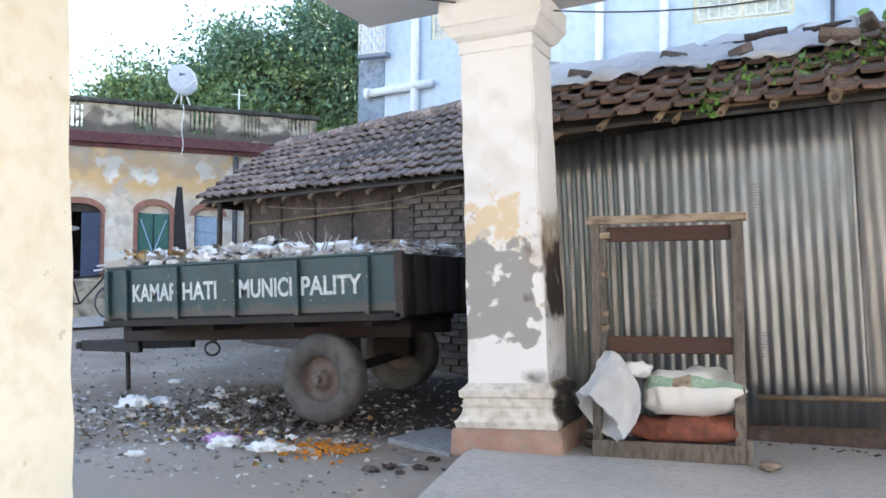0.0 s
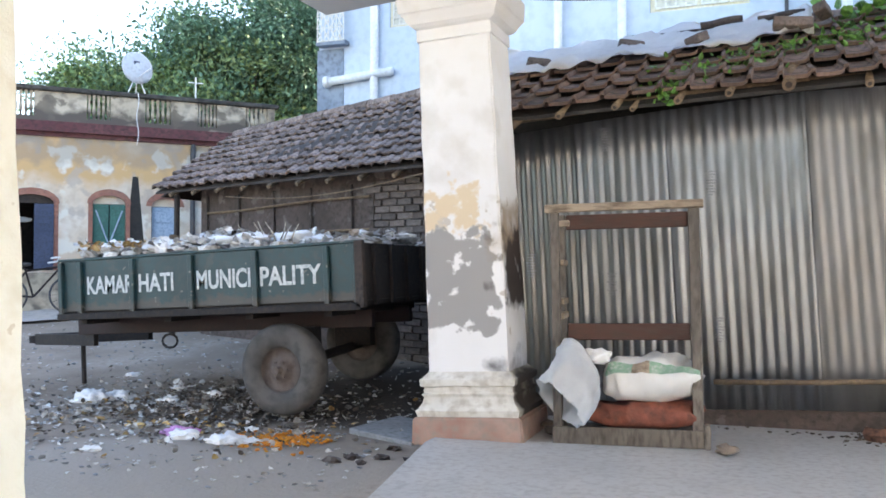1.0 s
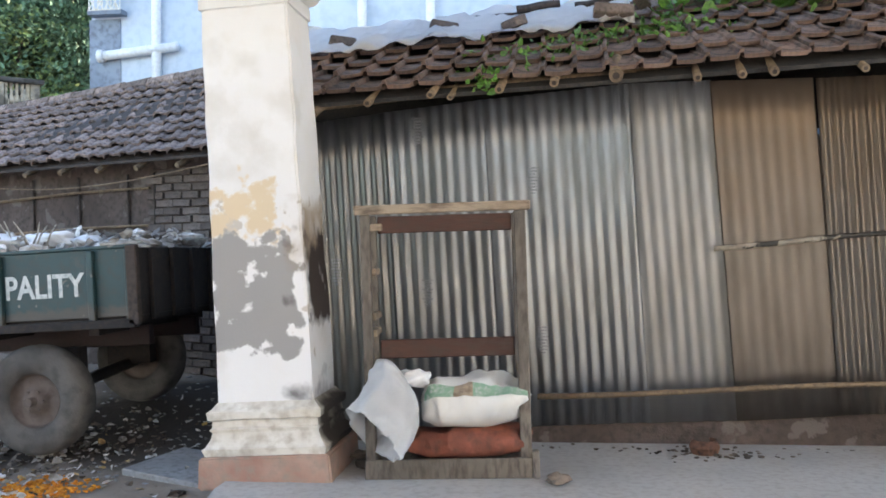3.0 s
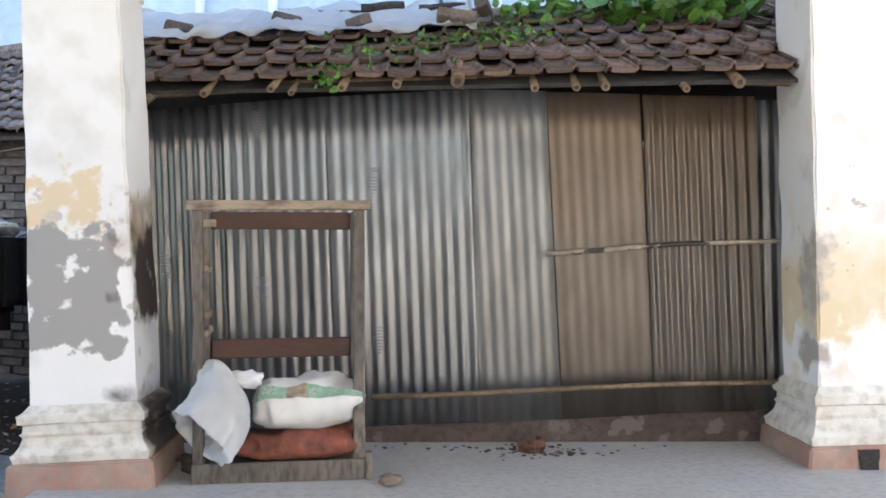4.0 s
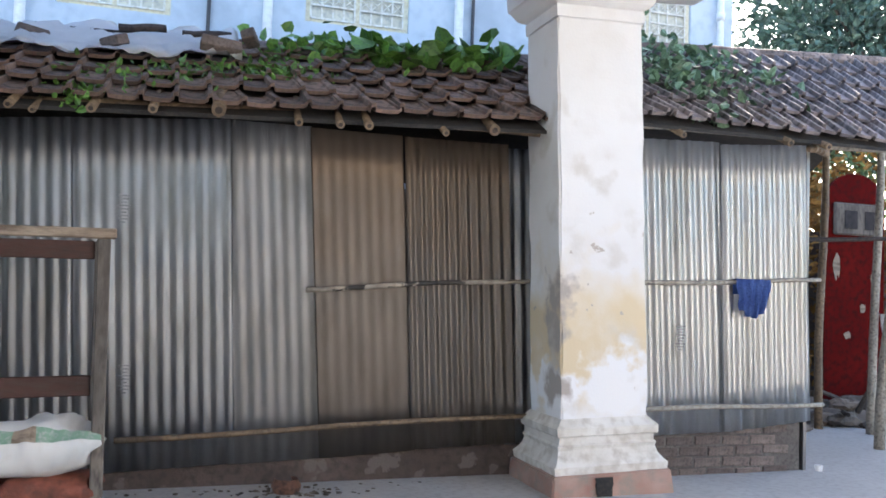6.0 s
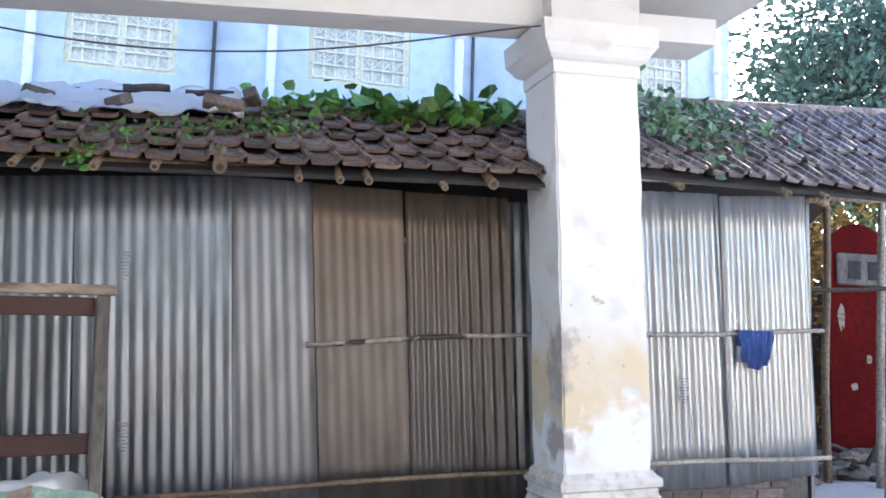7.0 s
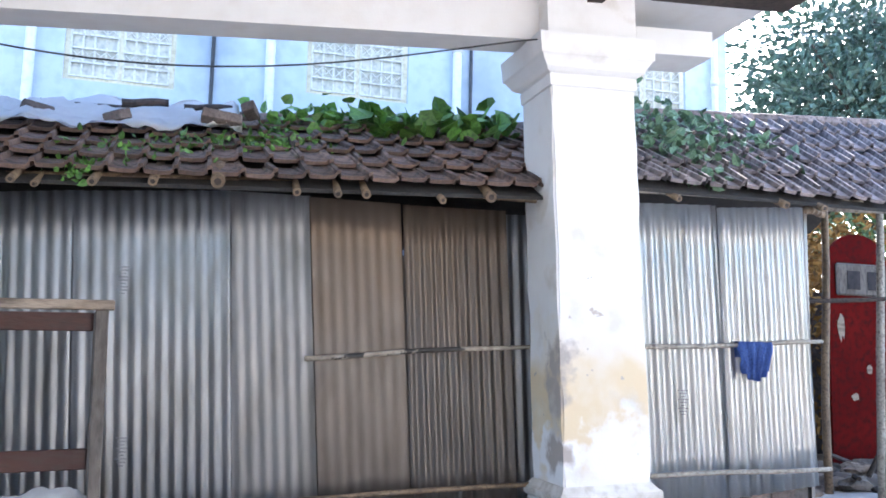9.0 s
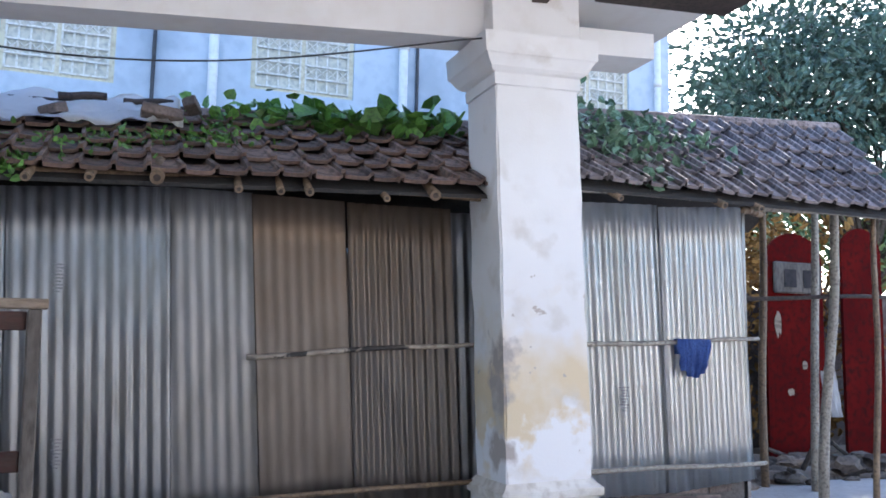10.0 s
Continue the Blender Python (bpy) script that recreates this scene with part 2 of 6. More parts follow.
wood_grey = material("weathered_wood", (0.1, 0.083, 0.068), (0.2, 0.17, 0.14), (0.065, 0.052, 0.043), (3, 30), 0.8, bump=0.4, stretch=(1, 1, 0.3))
wood_top = material("pale_weathered_wood", (0.24, 0.175, 0.12), (0.38, 0.3, 0.22), (0.14, 0.1, 0.07), (3, 24), 0.85, bump=0.6, stretch=(0.3, 1, 1))
wood_brown = material("brown_plank", (0.065, 0.026, 0.018), (0.1, 0.044, 0.03), (0.07, 0.04, 0.03), (3, 30), 0.65, bump=0.3, stretch=(0.3, 1, 1))
wood_dark = material("dark_timber", (0.038, 0.026, 0.022), (0.068, 0.049, 0.041), (0.022, 0.019, 0.015), (3, 30), 0.8)
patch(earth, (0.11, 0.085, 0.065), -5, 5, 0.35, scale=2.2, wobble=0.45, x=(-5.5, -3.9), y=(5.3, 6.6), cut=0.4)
# the trailer's shade on the ground, painted into the earth colour
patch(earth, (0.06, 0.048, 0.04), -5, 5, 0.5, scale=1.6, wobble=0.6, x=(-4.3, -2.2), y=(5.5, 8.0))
patch(earth, (0.36, 0.315, 0.27), -5, 5, 0.4, scale=1.3, wobble=0.5, x=(-5.2, -2.0), y=(2.5, 4.7), cut=0.4)
green_paint = material("green_paint", (0.009, 0.036, 0.04), (0.016, 0.055, 0.06), (0.026, 0.044, 0.044), (2.4, 16), 0.5, bump=0.15)
patch(green_paint, (0.06, 0.065, 0.058), 0, 3, 0.12, scale=5, wobble=1.0, spots=0.28, cut=0.25)
patch(green_paint, (0.07, 0.06, 0.05), 0.72, 0.86, 0.05, scale=8, wobble=0.12, cut=0.4)
patch(green_paint, (0.16, 0.16, 0.14), 0, 3, 0.03, scale=13, wobble=1.0, spots=0.36)
dark_steel = material("grimy_steel", (0.012, 0.010, 0.010), (0.023, 0.019, 0.019), (0.036, 0.025, 0.019), (4, 30), 0.75, 0.2)
maroon_steel = material("maroon_steel", (0.018, 0.007, 0.007), (0.028, 0.012, 0.011), (0.015, 0.010, 0.009), (4, 30), 0.7, 0.1)
rubber = material("dusty_rubber", (0.075, 0.068, 0.063), (0.125, 0.113, 0.102), (0.055, 0.05, 0.046), (3, 9), 0.9, bump=0.4)
rim_mat = material("dusty_rusty_rim", (0.1, 0.075, 0.063), (0.15, 0.116, 0.098), (0.085, 0.06, 0.048), (5, 14), 0.85)
letter_white = material("letter_white", (0.52, 0.55, 0.54), (0.64, 0.66, 0.64), (0.34, 0.38, 0.38), (6, 30), 0.7)
blue_wall_mat = material("pale_blue_wall", (0.53, 0.61, 0.7), (0.6, 0.67, 0.76), (0.48, 0.56, 0.65), (0.6, 8), 0.9, bump=0.1)
patch(blue_wall_mat, (0.3, 0.36, 0.44), 3.9, 6.0, 0.5, scale=2.2, wobble=0.8, cut=0.35, x=(0.1, 0.55))
patch(blue_wall_mat, (0.3, 0.36, 0.44), 3.9, 6.5, 0.5, scale=2.2, wobble=0.8, cut=0.3, x=(3.05, 3.6))
blue_grey = material("stained_grey_blue_wall", (0.2, 0.24, 0.3), (0.28, 0.33, 0.4), (0.16, 0.18, 0.22), (1.2, 10), 0.9)
pvc = material("white_pvc", (0.78, 0.79, 0.8), (0.84, 0.85, 0.86), (0.7, 0.7, 0.7), (2, 20), 0.45, bump=0.02)
black_pipe = material("black_pipe", (0.05, 0.05, 0.06), (0.08, 0.08, 0.09), (0.03, 0.03, 0.03), (4, 30), 0.6)
cream_frame = material("cream_window_frame", (0.72, 0.66, 0.48), (0.78, 0.72, 0.55), (0.6, 0.52, 0.36), (3, 30), 0.7)
grille_white = material("cream_grille", (0.74, 0.73, 0.68), (0.8, 0.79, 0.74), (0.6, 0.55, 0.45), (4, 30), 0.7)
pane_pale = material("obscured_window_pane", (0.6, 0.57, 0.47), (0.74, 0.71, 0.6), (0.42, 0.42, 0.38), (5, 16), 0.25, bump=0.05)
ochre_wall = material("peeling_ochre_wall", (0.64, 0.5, 0.36), (0.72, 0.64, 0.55), (0.58, 0.47, 0.36), (1.3, 6), 0.95, bump=0.4)
patch(ochre_wall, (0.62, 0.4, 0.2), 2.75, 3.55, 0.35, scale=1.8, wobble=0.7)
patch(ochre_wall, (0.46, 0.39, 0.33), 0.5, 3.5, 0.12, scale=2.4, wobble=1.0, spots=0.12, cut=0.35)
patch(ochre_wall, (0.72, 0.68, 0.6), 0.5, 3.2, 0.1, scale=1.7, wobble=1.0, spots=0.12)
patch(ochre_wall, (0.28, 0.24, 0.2), 3.1, 3.6, 0.2, scale=2.6, wobble=0.5, cut=0.25)
parapet_mat = material("grimy_parapet", (0.46, 0.38, 0.28), (0.6, 0.52, 0.41), (0.2, 0.17, 0.14), (1.4, 5), 0.95, bump=0.4)
patch(parapet_mat, (0.12, 0.1, 0.085), 3.8, 4.08, 0.12, scale=2.2, wobble=0.25)
patch(parapet_mat, (0.15, 0.125, 0.1), 3.8, 4.5, 0.08, scale=3, wobble=1.0, spots=0.14, cut=0.4)
parapet_dark = material("blackened_coping", (0.05, 0.045, 0.04), (0.1, 0.09, 0.08), (0.03, 0.028, 0.025), (2, 10), 0.95)
cornice_red = material("maroon_cornice", (0.12, 0.04, 0.045), (0.17, 0.065, 0.065), (0.07, 0.035, 0.035), (2, 12), 0.85)
arch_red = material("red_brick_arch", (0.3, 0.13, 0.09), (0.38, 0.18, 0.13), (0.22, 0.11, 0.09), (4, 20), 0.9)
shutter_green = material("green_shutter", (0.05, 0.17, 0.14), (0.07, 0.22, 0.18), (0.04, 0.12, 0.1), (4, 30), 0.6)
shutter_blue = material("blue_shutter", (0.3, 0.4, 0.52), (0.38, 0.48, 0.6), (0.22, 0.3, 0.4), (4, 30), 0.6)
door_navy = material("navy_door", (0.035, 0.05, 0.1), (0.05, 0.07, 0.13), (0.03, 0.04, 0.07), (4, 30), 0.6)
dark_room = material("dark_interior", (0.03, 0.025, 0.025), (0.05, 0.04, 0.04), (0.02, 0.02, 0.02), (2, 10), 0.95)
leaf_a = material("creeper_leaf", (0.075, 0.19, 0.03), (0.14, 0.3, 0.055), (0.05, 0.12, 0.025), (6, 40), 0.45, bump=0.1, vary=0.35)
leaf_pale = material("pale_creeper_leaf", (0.1, 0.19, 0.11), (0.17, 0.28, 0.17), (0.07, 0.13, 0.07), (6, 40), 0.45, bump=0.1, vary=0.3)
leaf_far = material("shaded_blue_green_leaf", (0.060, 0.120, 0.090), (0.120, 0.195, 0.150), (0.038, 0.083, 0.068), (1.0, 8), 0.4, bump=0.1, vary=0.4)
leaf_tree = material("tree_leaf", (0.102, 0.196, 0.111), (0.178, 0.299, 0.184), (0.068, 0.141, 0.082), (1.0, 8), 0.6, bump=0.1, vary=0.4)
leaf_sun = material("yellowish_tree_leaf", (0.152, 0.252, 0.084), (0.258, 0.336, 0.144), (0.091, 0.168, 0.072), (1.0, 8), 0.6, bump=0.1, vary=0.4)
bark = material("bark", (0.07, 0.055, 0.045), (0.12, 0.1, 0.08), (0.05, 0.04, 0.03), (4, 20), 0.95, bump=0.6)
plastic_white = material("white_plastic", (0.8, 0.79, 0.785), (0.86, 0.855, 0.85), (0.79, 0.78, 0.78), (5, 14), 0.6, bump=0.2, bump_scale=30)
sack_white = material("woven_sack", (0.66, 0.65, 0.62), (0.74, 0.73, 0.7), (0.68, 0.66, 0.62), (5, 20), 0.6, bump=0.3, bump_scale=180)
sack_green = material("green_print", (0.16, 0.3, 0.2), (0.24, 0.38, 0.27), (0.42, 0.45, 0.4), (5, 40), 0.6)
sack_red = material("red_net_sack", (0.17, 0.05, 0.03), (0.28, 0.085, 0.05), (0.13, 0.045, 0.03), (6, 16), 0.75, bump=0.6)
cloth_blue = material("blue_cloth", (0.06, 0.12, 0.36), (0.1, 0.18, 0.48), (0.04, 0.08, 0.26), (7, 60), 0.85, bump=0.4)
trash_mix = material("mixed_rubbish", (0.3, 0.27, 0.24), (0.58, 0.56, 0.53), (0.2, 0.17, 0.14), (2, 20), 0.8, vary=0.6)
trash_dark = material("dark_rubbish", (0.09, 0.068, 0.052), (0.19, 0.15, 0.117), (0.06, 0.045, 0.035), (3, 20), 0.85, vary=0.6)
marigold = material("marigold_petals", (0.62, 0.2, 0.012), (0.7, 0.3, 0.02), (0.5, 0.13, 0.01), (6, 30), 0.8, vary=0.2)
orange_bit = material("orange_plastic", (0.7, 0.22, 0.05), (0.75, 0.28, 0.08), (0.6, 0.18, 0.05), (6, 30), 0.5)
pink_bit = material("pink_print", (0.55, 0.22, 0.5), (0.65, 0.35, 0.6), (0.45, 0.15, 0.4), (6, 30), 0.5)
stone_slab = material("grey_stone_slab", (0.22, 0.22, 0.225), (0.3, 0.3, 0.31), (0.17, 0.17, 0.17), (2, 20), 0.8)
clay_pot = material("fired_clay", (0.24, 0.12, 0.08), (0.32, 0.17, 0.12), (0.1, 0.06, 0.05), (5, 30), 0.8)
red_panel = material("red_painted_panel", (0.075, 0.003, 0.003), (0.11, 0.005, 0.004), (0.04, 0.006, 0.005), (1.5, 12), 0.95)
red_panel.node_tree.nodes["Principled BSDF"].inputs["Specular IOR Level"].default_value = 0.1
lane_dust = material("pale_lane_dust", (0.42, 0.38, 0.34), (0.52, 0.48, 0.44), (0.36, 0.32, 0.28), (0.7, 9), 0.95, bump=0.4)
rust_leaf = material("rusty_dry_leaves", (0.22, 0.11, 0.025), (0.36, 0.2, 0.05), (0.12, 0.06, 0.02), (2, 12), 0.9, vary=0.4)
cable_mat = material("black_cable", (0.03, 0.03, 0.03), (0.05, 0.05, 0.05), (0.02, 0.02, 0.02), (5, 30), 0.6)
dish_mat = material("grey_dish", (0.48, 0.5, 0.54), (0.56, 0.58, 0.62), (0.42, 0.43, 0.46), (3, 20), 0.6)
stamp_ink = material("stamp_ink", (0.2, 0.2, 0.21), (0.3, 0.3, 0.31), (0.36, 0.36, 0.37), (20, 90), 0.7)
# real soot marks, and also the painted dark under the shed's eaves
soot_and_shade = material("black_soot_and_eave_shade", (0.02, 0.02, 0.02), (0.035, 0.033, 0.03), (0.05, 0.04, 0.035), (8, 50), 0.9)
scrap_white = material("torn_white_scraps", (0.6, 0.59, 0.57), (0.8, 0.79, 0.78), (0.4, 0.37, 0.33), (3, 20), 0.6, vary=0.3)
scrap_warm = material("yellow_brown_scraps", (0.42, 0.26, 0.08), (0.6, 0.42, 0.18), (0.3, 0.16, 0.07), (3, 20), 0.7, vary=0.4)
patch(mud_wall, (0.16, 0.135, 0.118), -1, 3, 0.06, scale=5, wobble=1.0, spots=0.2, cut=0.4)
patch(cement_floor, (0.36, 0.35, 0.335), -1, 1, 0.3, scale=1.1, wobble=1.0, spots=0.18, cut=0.25)
tile_pale = material("pale_weathered_tile", (0.184, 0.148, 0.143), (0.288, 0.248, 0.246), (0.080, 0.068, 0.066), (4, 18), 0.8, bump=0.4, vary=0.3)


# ---- setting: ground, floor, backdrop ----
def ground_z(x, y):
    """The earth lies a step below the porch floor and rises slowly away from it."""
    return -0.2 + 0.1 * min(max(y - 5.4, 0.0), 6.0)


def build_ground():
    bm = bmesh.new()
    xs = [-400, -120, -50] + [-30 + 0.5 * i for i in range(121)] + [50, 120, 400]
    ys = [-400, -120, -40] + [-15 + 0.5 * i for i in range(81)] + [50, 120, 400]
    grid = []
    for y in ys:
        row = []
        for x in xs:
            bumpy = 0.03 * noise.noise(Vector((x * 0.8, y * 0.8, 0))) + 0.015 * noise.noise(Vector((x * 2.3, y * 2.3, 4)))
            row.append(bm.verts.new((x, y, ground_z(x, y) + bumpy - 0.02)))
        grid.append(row)
    for p, q in zip(grid, grid[1:]):
        for i in range(len(xs) - 1):
            bm.faces.new((p[i], p[i + 1], q[i + 1], q[i]))
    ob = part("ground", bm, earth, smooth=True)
    tagged(ob, "trodden grey-brown earth yard strewn with dust", "ground", kind="structure")


def slab(name, outline, z0, z1, mat, label, category, kind="structure"):
    bm = bmesh.new()
    top = [bm.verts.new((x, y, z1)) for x, y in outline]
    low = [bm.verts.new((x, y, z0)) for x, y in outline]
    bm.faces.new(top), bm.faces.new(list(reversed(low)))
    for i in range(len(outline)):
        j = (i + 1) % len(outline)
        bm.faces.new((low[i], low[j], top[j], top[i]))
    ob = part(name, bm, mat)
    return tagged(ob, label, category, kind=kind)


build_ground()
slab("floor", [(-2.0, 4.5), (-1.65, 2.7), (-1.6, 2.1), (-4.4, 2.1), (-4.4, -4.0), (12.0, -4.0), (12.0, 7.6), (5.05, 7.6), (5.05, 5.86), (-2.0, 5.86)], -0.3, 0.0,
     cement_floor, "smooth grey cement floor of a raised porch", "floor")
for v in bpy.data.objects["floor"].data.vertices:   # it falls a little towards the yard
    v.co.z += 0.011 * v.co.x - 0.012
# unseen white wall, added behind the camera to throw light back onto the porch
bm = bmesh.new()
box(bm, -12.0, 14.0, -4.25, -4.0, -0.3, 3.4)
tagged(part("wall_bounce", bm, white_plaster), "plain white wall added out of view behind the porch to bounce light", "wall", kind="structure")
# road strip along the ochre house
bm = bmesh.new()
for k, (x, y) in enumerate([(-26.0, 3.0), (-7.6, 17.6), (-5.4, 14.6), (-23.0, 0.0)]):
    bm.verts.new((x, y, ground_z(x, y) + 0.035))
bm.verts.ensure_lookup_table()
bm.faces.new(bm.verts)
bmesh.ops.subdivide_edges(bm, edges=bm.edges, cuts=24, use_grid_fill=True)
for v in bm.verts:
    v.co.z = ground_z(v.co.x, v.co.y) + 0.03
tagged(part("road", bm, lane_dust), "pale dusty lane along the old house", "road", kind="structure")


# ---- porch: pillars, beam, roof ----
def pillar(m, w, d, mat, height, label, foot=1.0, taper=0.0, out=0.0, base=None):
    """A square plastered pillar: red plinth, moulded base, shaft, moulded capital. foot: how tall the base is drawn."""
    p = empty("pillar", m, label, "pillar", "porch pillars")
    def worn(bm, seed, amount):
        """Rounds the arrises and knocks small chips and dents into them."""
        bmesh.ops.subdivide_edges(bm, edges=[e for e in bm.edges if e.calc_length() > 0.3], cuts=5)
        for v in bm.verts:
            q = v.co * 7 + Vector((seed * 5.0, seed, 0))
            v.co.x += amount * noise.noise(q)
            v.co.y += amount * noise.noise(q + Vector((9, 0, 0)))
            v.co.z += amount * 0.6 * noise.noise(q + Vector((0, 9, 0)))
    bm = bmesh.new()
    square_turning(bm, [(-0.03, 0.11 + out), (0.15 * foot, 0.1 + out)], w, d, 0.004, 1)
    bmesh.ops.bevel(bm, geom=list(bm.edges), offset=0.012, segments=2, affect="EDGES")
    worn(bm, 1, 0.012)
    part("plinth", bm, base_red, p, "worn red-oxide plinth")
    bm = bmesh.new()
    rows = [(0.15, 0.075), (0.19, 0.085), (0.2, 0.07), (0.235, 0.04), (0.27, 0.03), (0.29, 0.045), (0.3, 0.03), (0.335, 0.028), (0.345, 0.05), (0.385, 0.055), (0.4, 0.03), (0.43, 0.0)]
    square_turning(bm, [(z * foot, o + out * max(0.0, (0.3 - z) / 0.15)) for z, o in rows], w, d, 0.003, 2)
    worn(bm, 2, 0.009)
    part("moulded_base", bm, base or base_worn, p, "chipped moulded plaster base")
    bm = bmesh.new()
    rnd = random.Random(3)
    n = 14
    z0 = 0.43 * foot
    square_turning(bm, [(z0 + (height - z0) * i / n, rnd.uniform(-0.004, 0.004) - taper * i / n) for i in range(n + 1)], w, d, 0.003, 4)
    be = [e for e in bm.edges if abs(e.verts[0].co.z - e.verts[1].co.z) > 0.05]
    bmesh.ops.bevel(bm, geom=be, offset=0.014, segments=2, affect="EDGES")
    part("shaft", bm, mat, p)
    bm = bmesh.new()
    h = height
    rows = [(0, -0.004), (0.008, -0.004), (0.01, 0.012), (0.092, 0.014), (0.094, 0.004), (0.1, 0.004), (0.11, 0.03), (0.13, 0.055), (0.17, 0.08), (0.2, 0.1), (0.21, 0.115), (0.36, 0.12), (0.365, 0.02), (0.8, 0.02)]
    square_turning(bm, [(h + z, o - taper) for z, o in rows], w, d, 0.003, 5)
    worn(bm, 3, 0.006)
    part("capital", bm, mat, p, "moulded plaster capital")
    return p


pillar(pose(-1.765, 5.04, -0.05, 0, -3.0, 0.5), 0.61, 0.52, pillar_a, 2.9, "white square pillar with peeling plaster and dark cement patches", 1.12, 0.03, base=base_dark_side)
p2 = pillar(pose(3.06, 5.44, -0.02, 0, -2.3, 0), 0.66, 0.54, pillar_b, 3.32, "white square pillar with yellowed, flaking plaster", 1.28, 0.0, 0.02)
bm = bmesh.new()
box(bm, -0.14, -0.02, -0.412, -0.395, 0.0, 0.17)
bmesh.ops.subdivide_edges(bm, edges=bm.edges, cuts=6, use_grid_fill=True)
for v in bm.verts:
    v.co.x += 0.02 * noise.noise(v.co * 30)
part("soot_mark", bm, soot_and_shade, p2, "black soot mark on the plinth")
bm = bmesh.new()
square_turning(bm, [(3.0 * i / 12, random.Random(i).uniform(-0.006, 0.006)) for i in range(13)], 0.6, 0.6, 0.004, 7)
bmesh.ops.bevel(bm, geom=[e for e in bm.edges if abs(e.verts[0].co.z - e.verts[1].co.z) > 0.05], offset=0.015, segments=2, affect="EDGES")
near_pier = part("pier", bm, pillar_c)
near_pier.matrix_world = pose(-3.12, 1.56, -0.04, 0, -3.0, 2)
tagged(near_pier, "cream limewashed square pier with small chips", "pillar", kind="structure")

# beam from pillar to pillar, rising slightly, and the roof slab over it
bm = bmesh.new()
def beam(bm, a, b, y0, y1, h):
    """A beam whose lower edge runs from a to b, each (x, z)."""
    vs = [bm.verts.new((x, y, z + dz)) for (x, z) in (a, b) for y in (y0, y1) for dz in (0, h)]
    for f in ((0, 1, 3, 2), (4, 6, 7, 5), (0, 4, 5, 1), (2, 3, 7, 6), (0, 2, 6, 4), (1, 5, 7, 3)):
        bm.faces.new([vs[i] for i in f])
beam(bm, (-2.6, 3.28), (2.75, 3.68), 5.3, 5.6, 0.4)
tagged(part("porch_beam", bm, white_plaster), "whitewashed beam between the porch pillars", "beam", kind="structure")
bm = bmesh.new()
beam(bm, (3.3, 3.64), (3.95, 3.68), 5.22, 5.6, 0.2)
tagged(part("bracket_beam", bm, white_plaster), "whitewashed stub of beam past the pillar", "beam", kind="structure")
# the slab's unseen rear part, back to y = -4.2, is added to shape the light
bm = bmesh.new()
for a, b in (((-3.6, 3.5), (4.4, 4.1)),):
    beam(bm, a, b, -4.2, 5.95, 0.12)
tagged(part("ceiling", bm, white_plaster), "whitewashed porch roof slab", "ceiling", kind="structure")
bm = bmesh.new()
beam(bm, (2.86, 3.93), (2.98, 3.94), 1.0, 5.14, 0.1)
tagged(part("roof_joist", bm, wood_dark), "dark timber joist under the porch roof", "joist")
bm = bmesh.new()
beam(bm, (3.3, 3.95), (4.44, 4.02), 4.6, 5.0, 0.14)
tagged(part("roof_batten", bm, wood_dark), "dark timber edge board of the porch roof", "board")


# ---- the tin shed ----
def sheet(parent, x0, x1, y, z0a, z0b, z1a, z1b, mat, depth=0.0095, lean=0.0, label="", pitch=0.085):
    """One corrugated sheet with its own ragged heights at both sides."""
    bm = bmesh.new()
    n = max(8, int((x1 - x0) / pitch * 8))
    rows = 7
    rnd = random.Random(int((x0 + 9) * 100))
    ph = rnd.uniform(0, 6)
    grid = []
    for r in range(rows + 1):
        s = r / rows
        row = []
        for i in range(n + 1):
            u = i / n
            x = x0 + (x1 - x0) * u
            lo, hi = z0a + (z0b - z0a) * u, z1a + (z1b - z1a) * u
            dent = 0.007 * noise.noise(Vector((x * 1.7, s * 2.5, ph)))
            row.append(bm.verts.new((x - lean * s, y + depth * math.sin(math.tau * x / pitch) + dent, lo + (hi - lo) * s)))
        grid.append(row)
    for p, q in zip(grid, grid[1:]):
        for i in range(n):
            bm.faces.new((p[i], p[i + 1], q[i + 1], q[i]))
    bmesh.ops.solidify(bm, geom=list(bm.faces), thickness=0.002)
    return part("corrugated_sheet", bm, mat, parent, label, smooth=True)


shed = empty("wall_shed", pose(0, 0, 0), "tin shed wall of upright corrugated galvanised sheets", "wall", kind="structure")
sheet(shed, -2.2, -1.13, 5.80, 0.02, 0.06, 2.22, 2.33, galv_dull, lean=0.12)
sheet(shed, -1.18, -0.36, 5.81, 0.05, 0.1, 2.33, 2.41, galv, lean=0.12)
sheet(shed, -0.41, 0.6, 5.80, 0.095, 0.15, 2.4, 2.48, galv, lean=0.13)
sheet(shed, 0.56, 1.18, 5.812, 0.14, 0.17, 2.48, 2.485, galv_flat, 0.0042, 0.16, "flattened grey galvanised sheet")
sheet(shed, 1.17, 1.84, 5.79, 0.17, 0.215, 2.475, 2.475, galv_brown, 0.0016, 0.16, "flattened corrugated sheet filmed with brown rust")
sheet(shed, 1.82, 2.62, 5.77, 0.225, 0.26, 2.465, 2.475, galv_brown, 0.0085, 0.13, "corrugated sheet filmed with brown rust")
sheet(shed, 2.55, 3.4, 5.81, 0.24, 0.3, 2.45, 2.5, galv, 0.008, 0.1)
sheet(shed, 3.3, 4.27, 5.52, 0.33, 0.36, 2.56, 2.6, galv_new, 0.0125, 0.11, "bright corrugated sheet with a grey film", 0.103)
sheet(shed, 4.24, 5.04, 5.5, 0.36, 0.44, 2.58, 2.64, galv_new, 0.0125, 0.08, "bright corrugated sheet curling at its edge", 0.098)
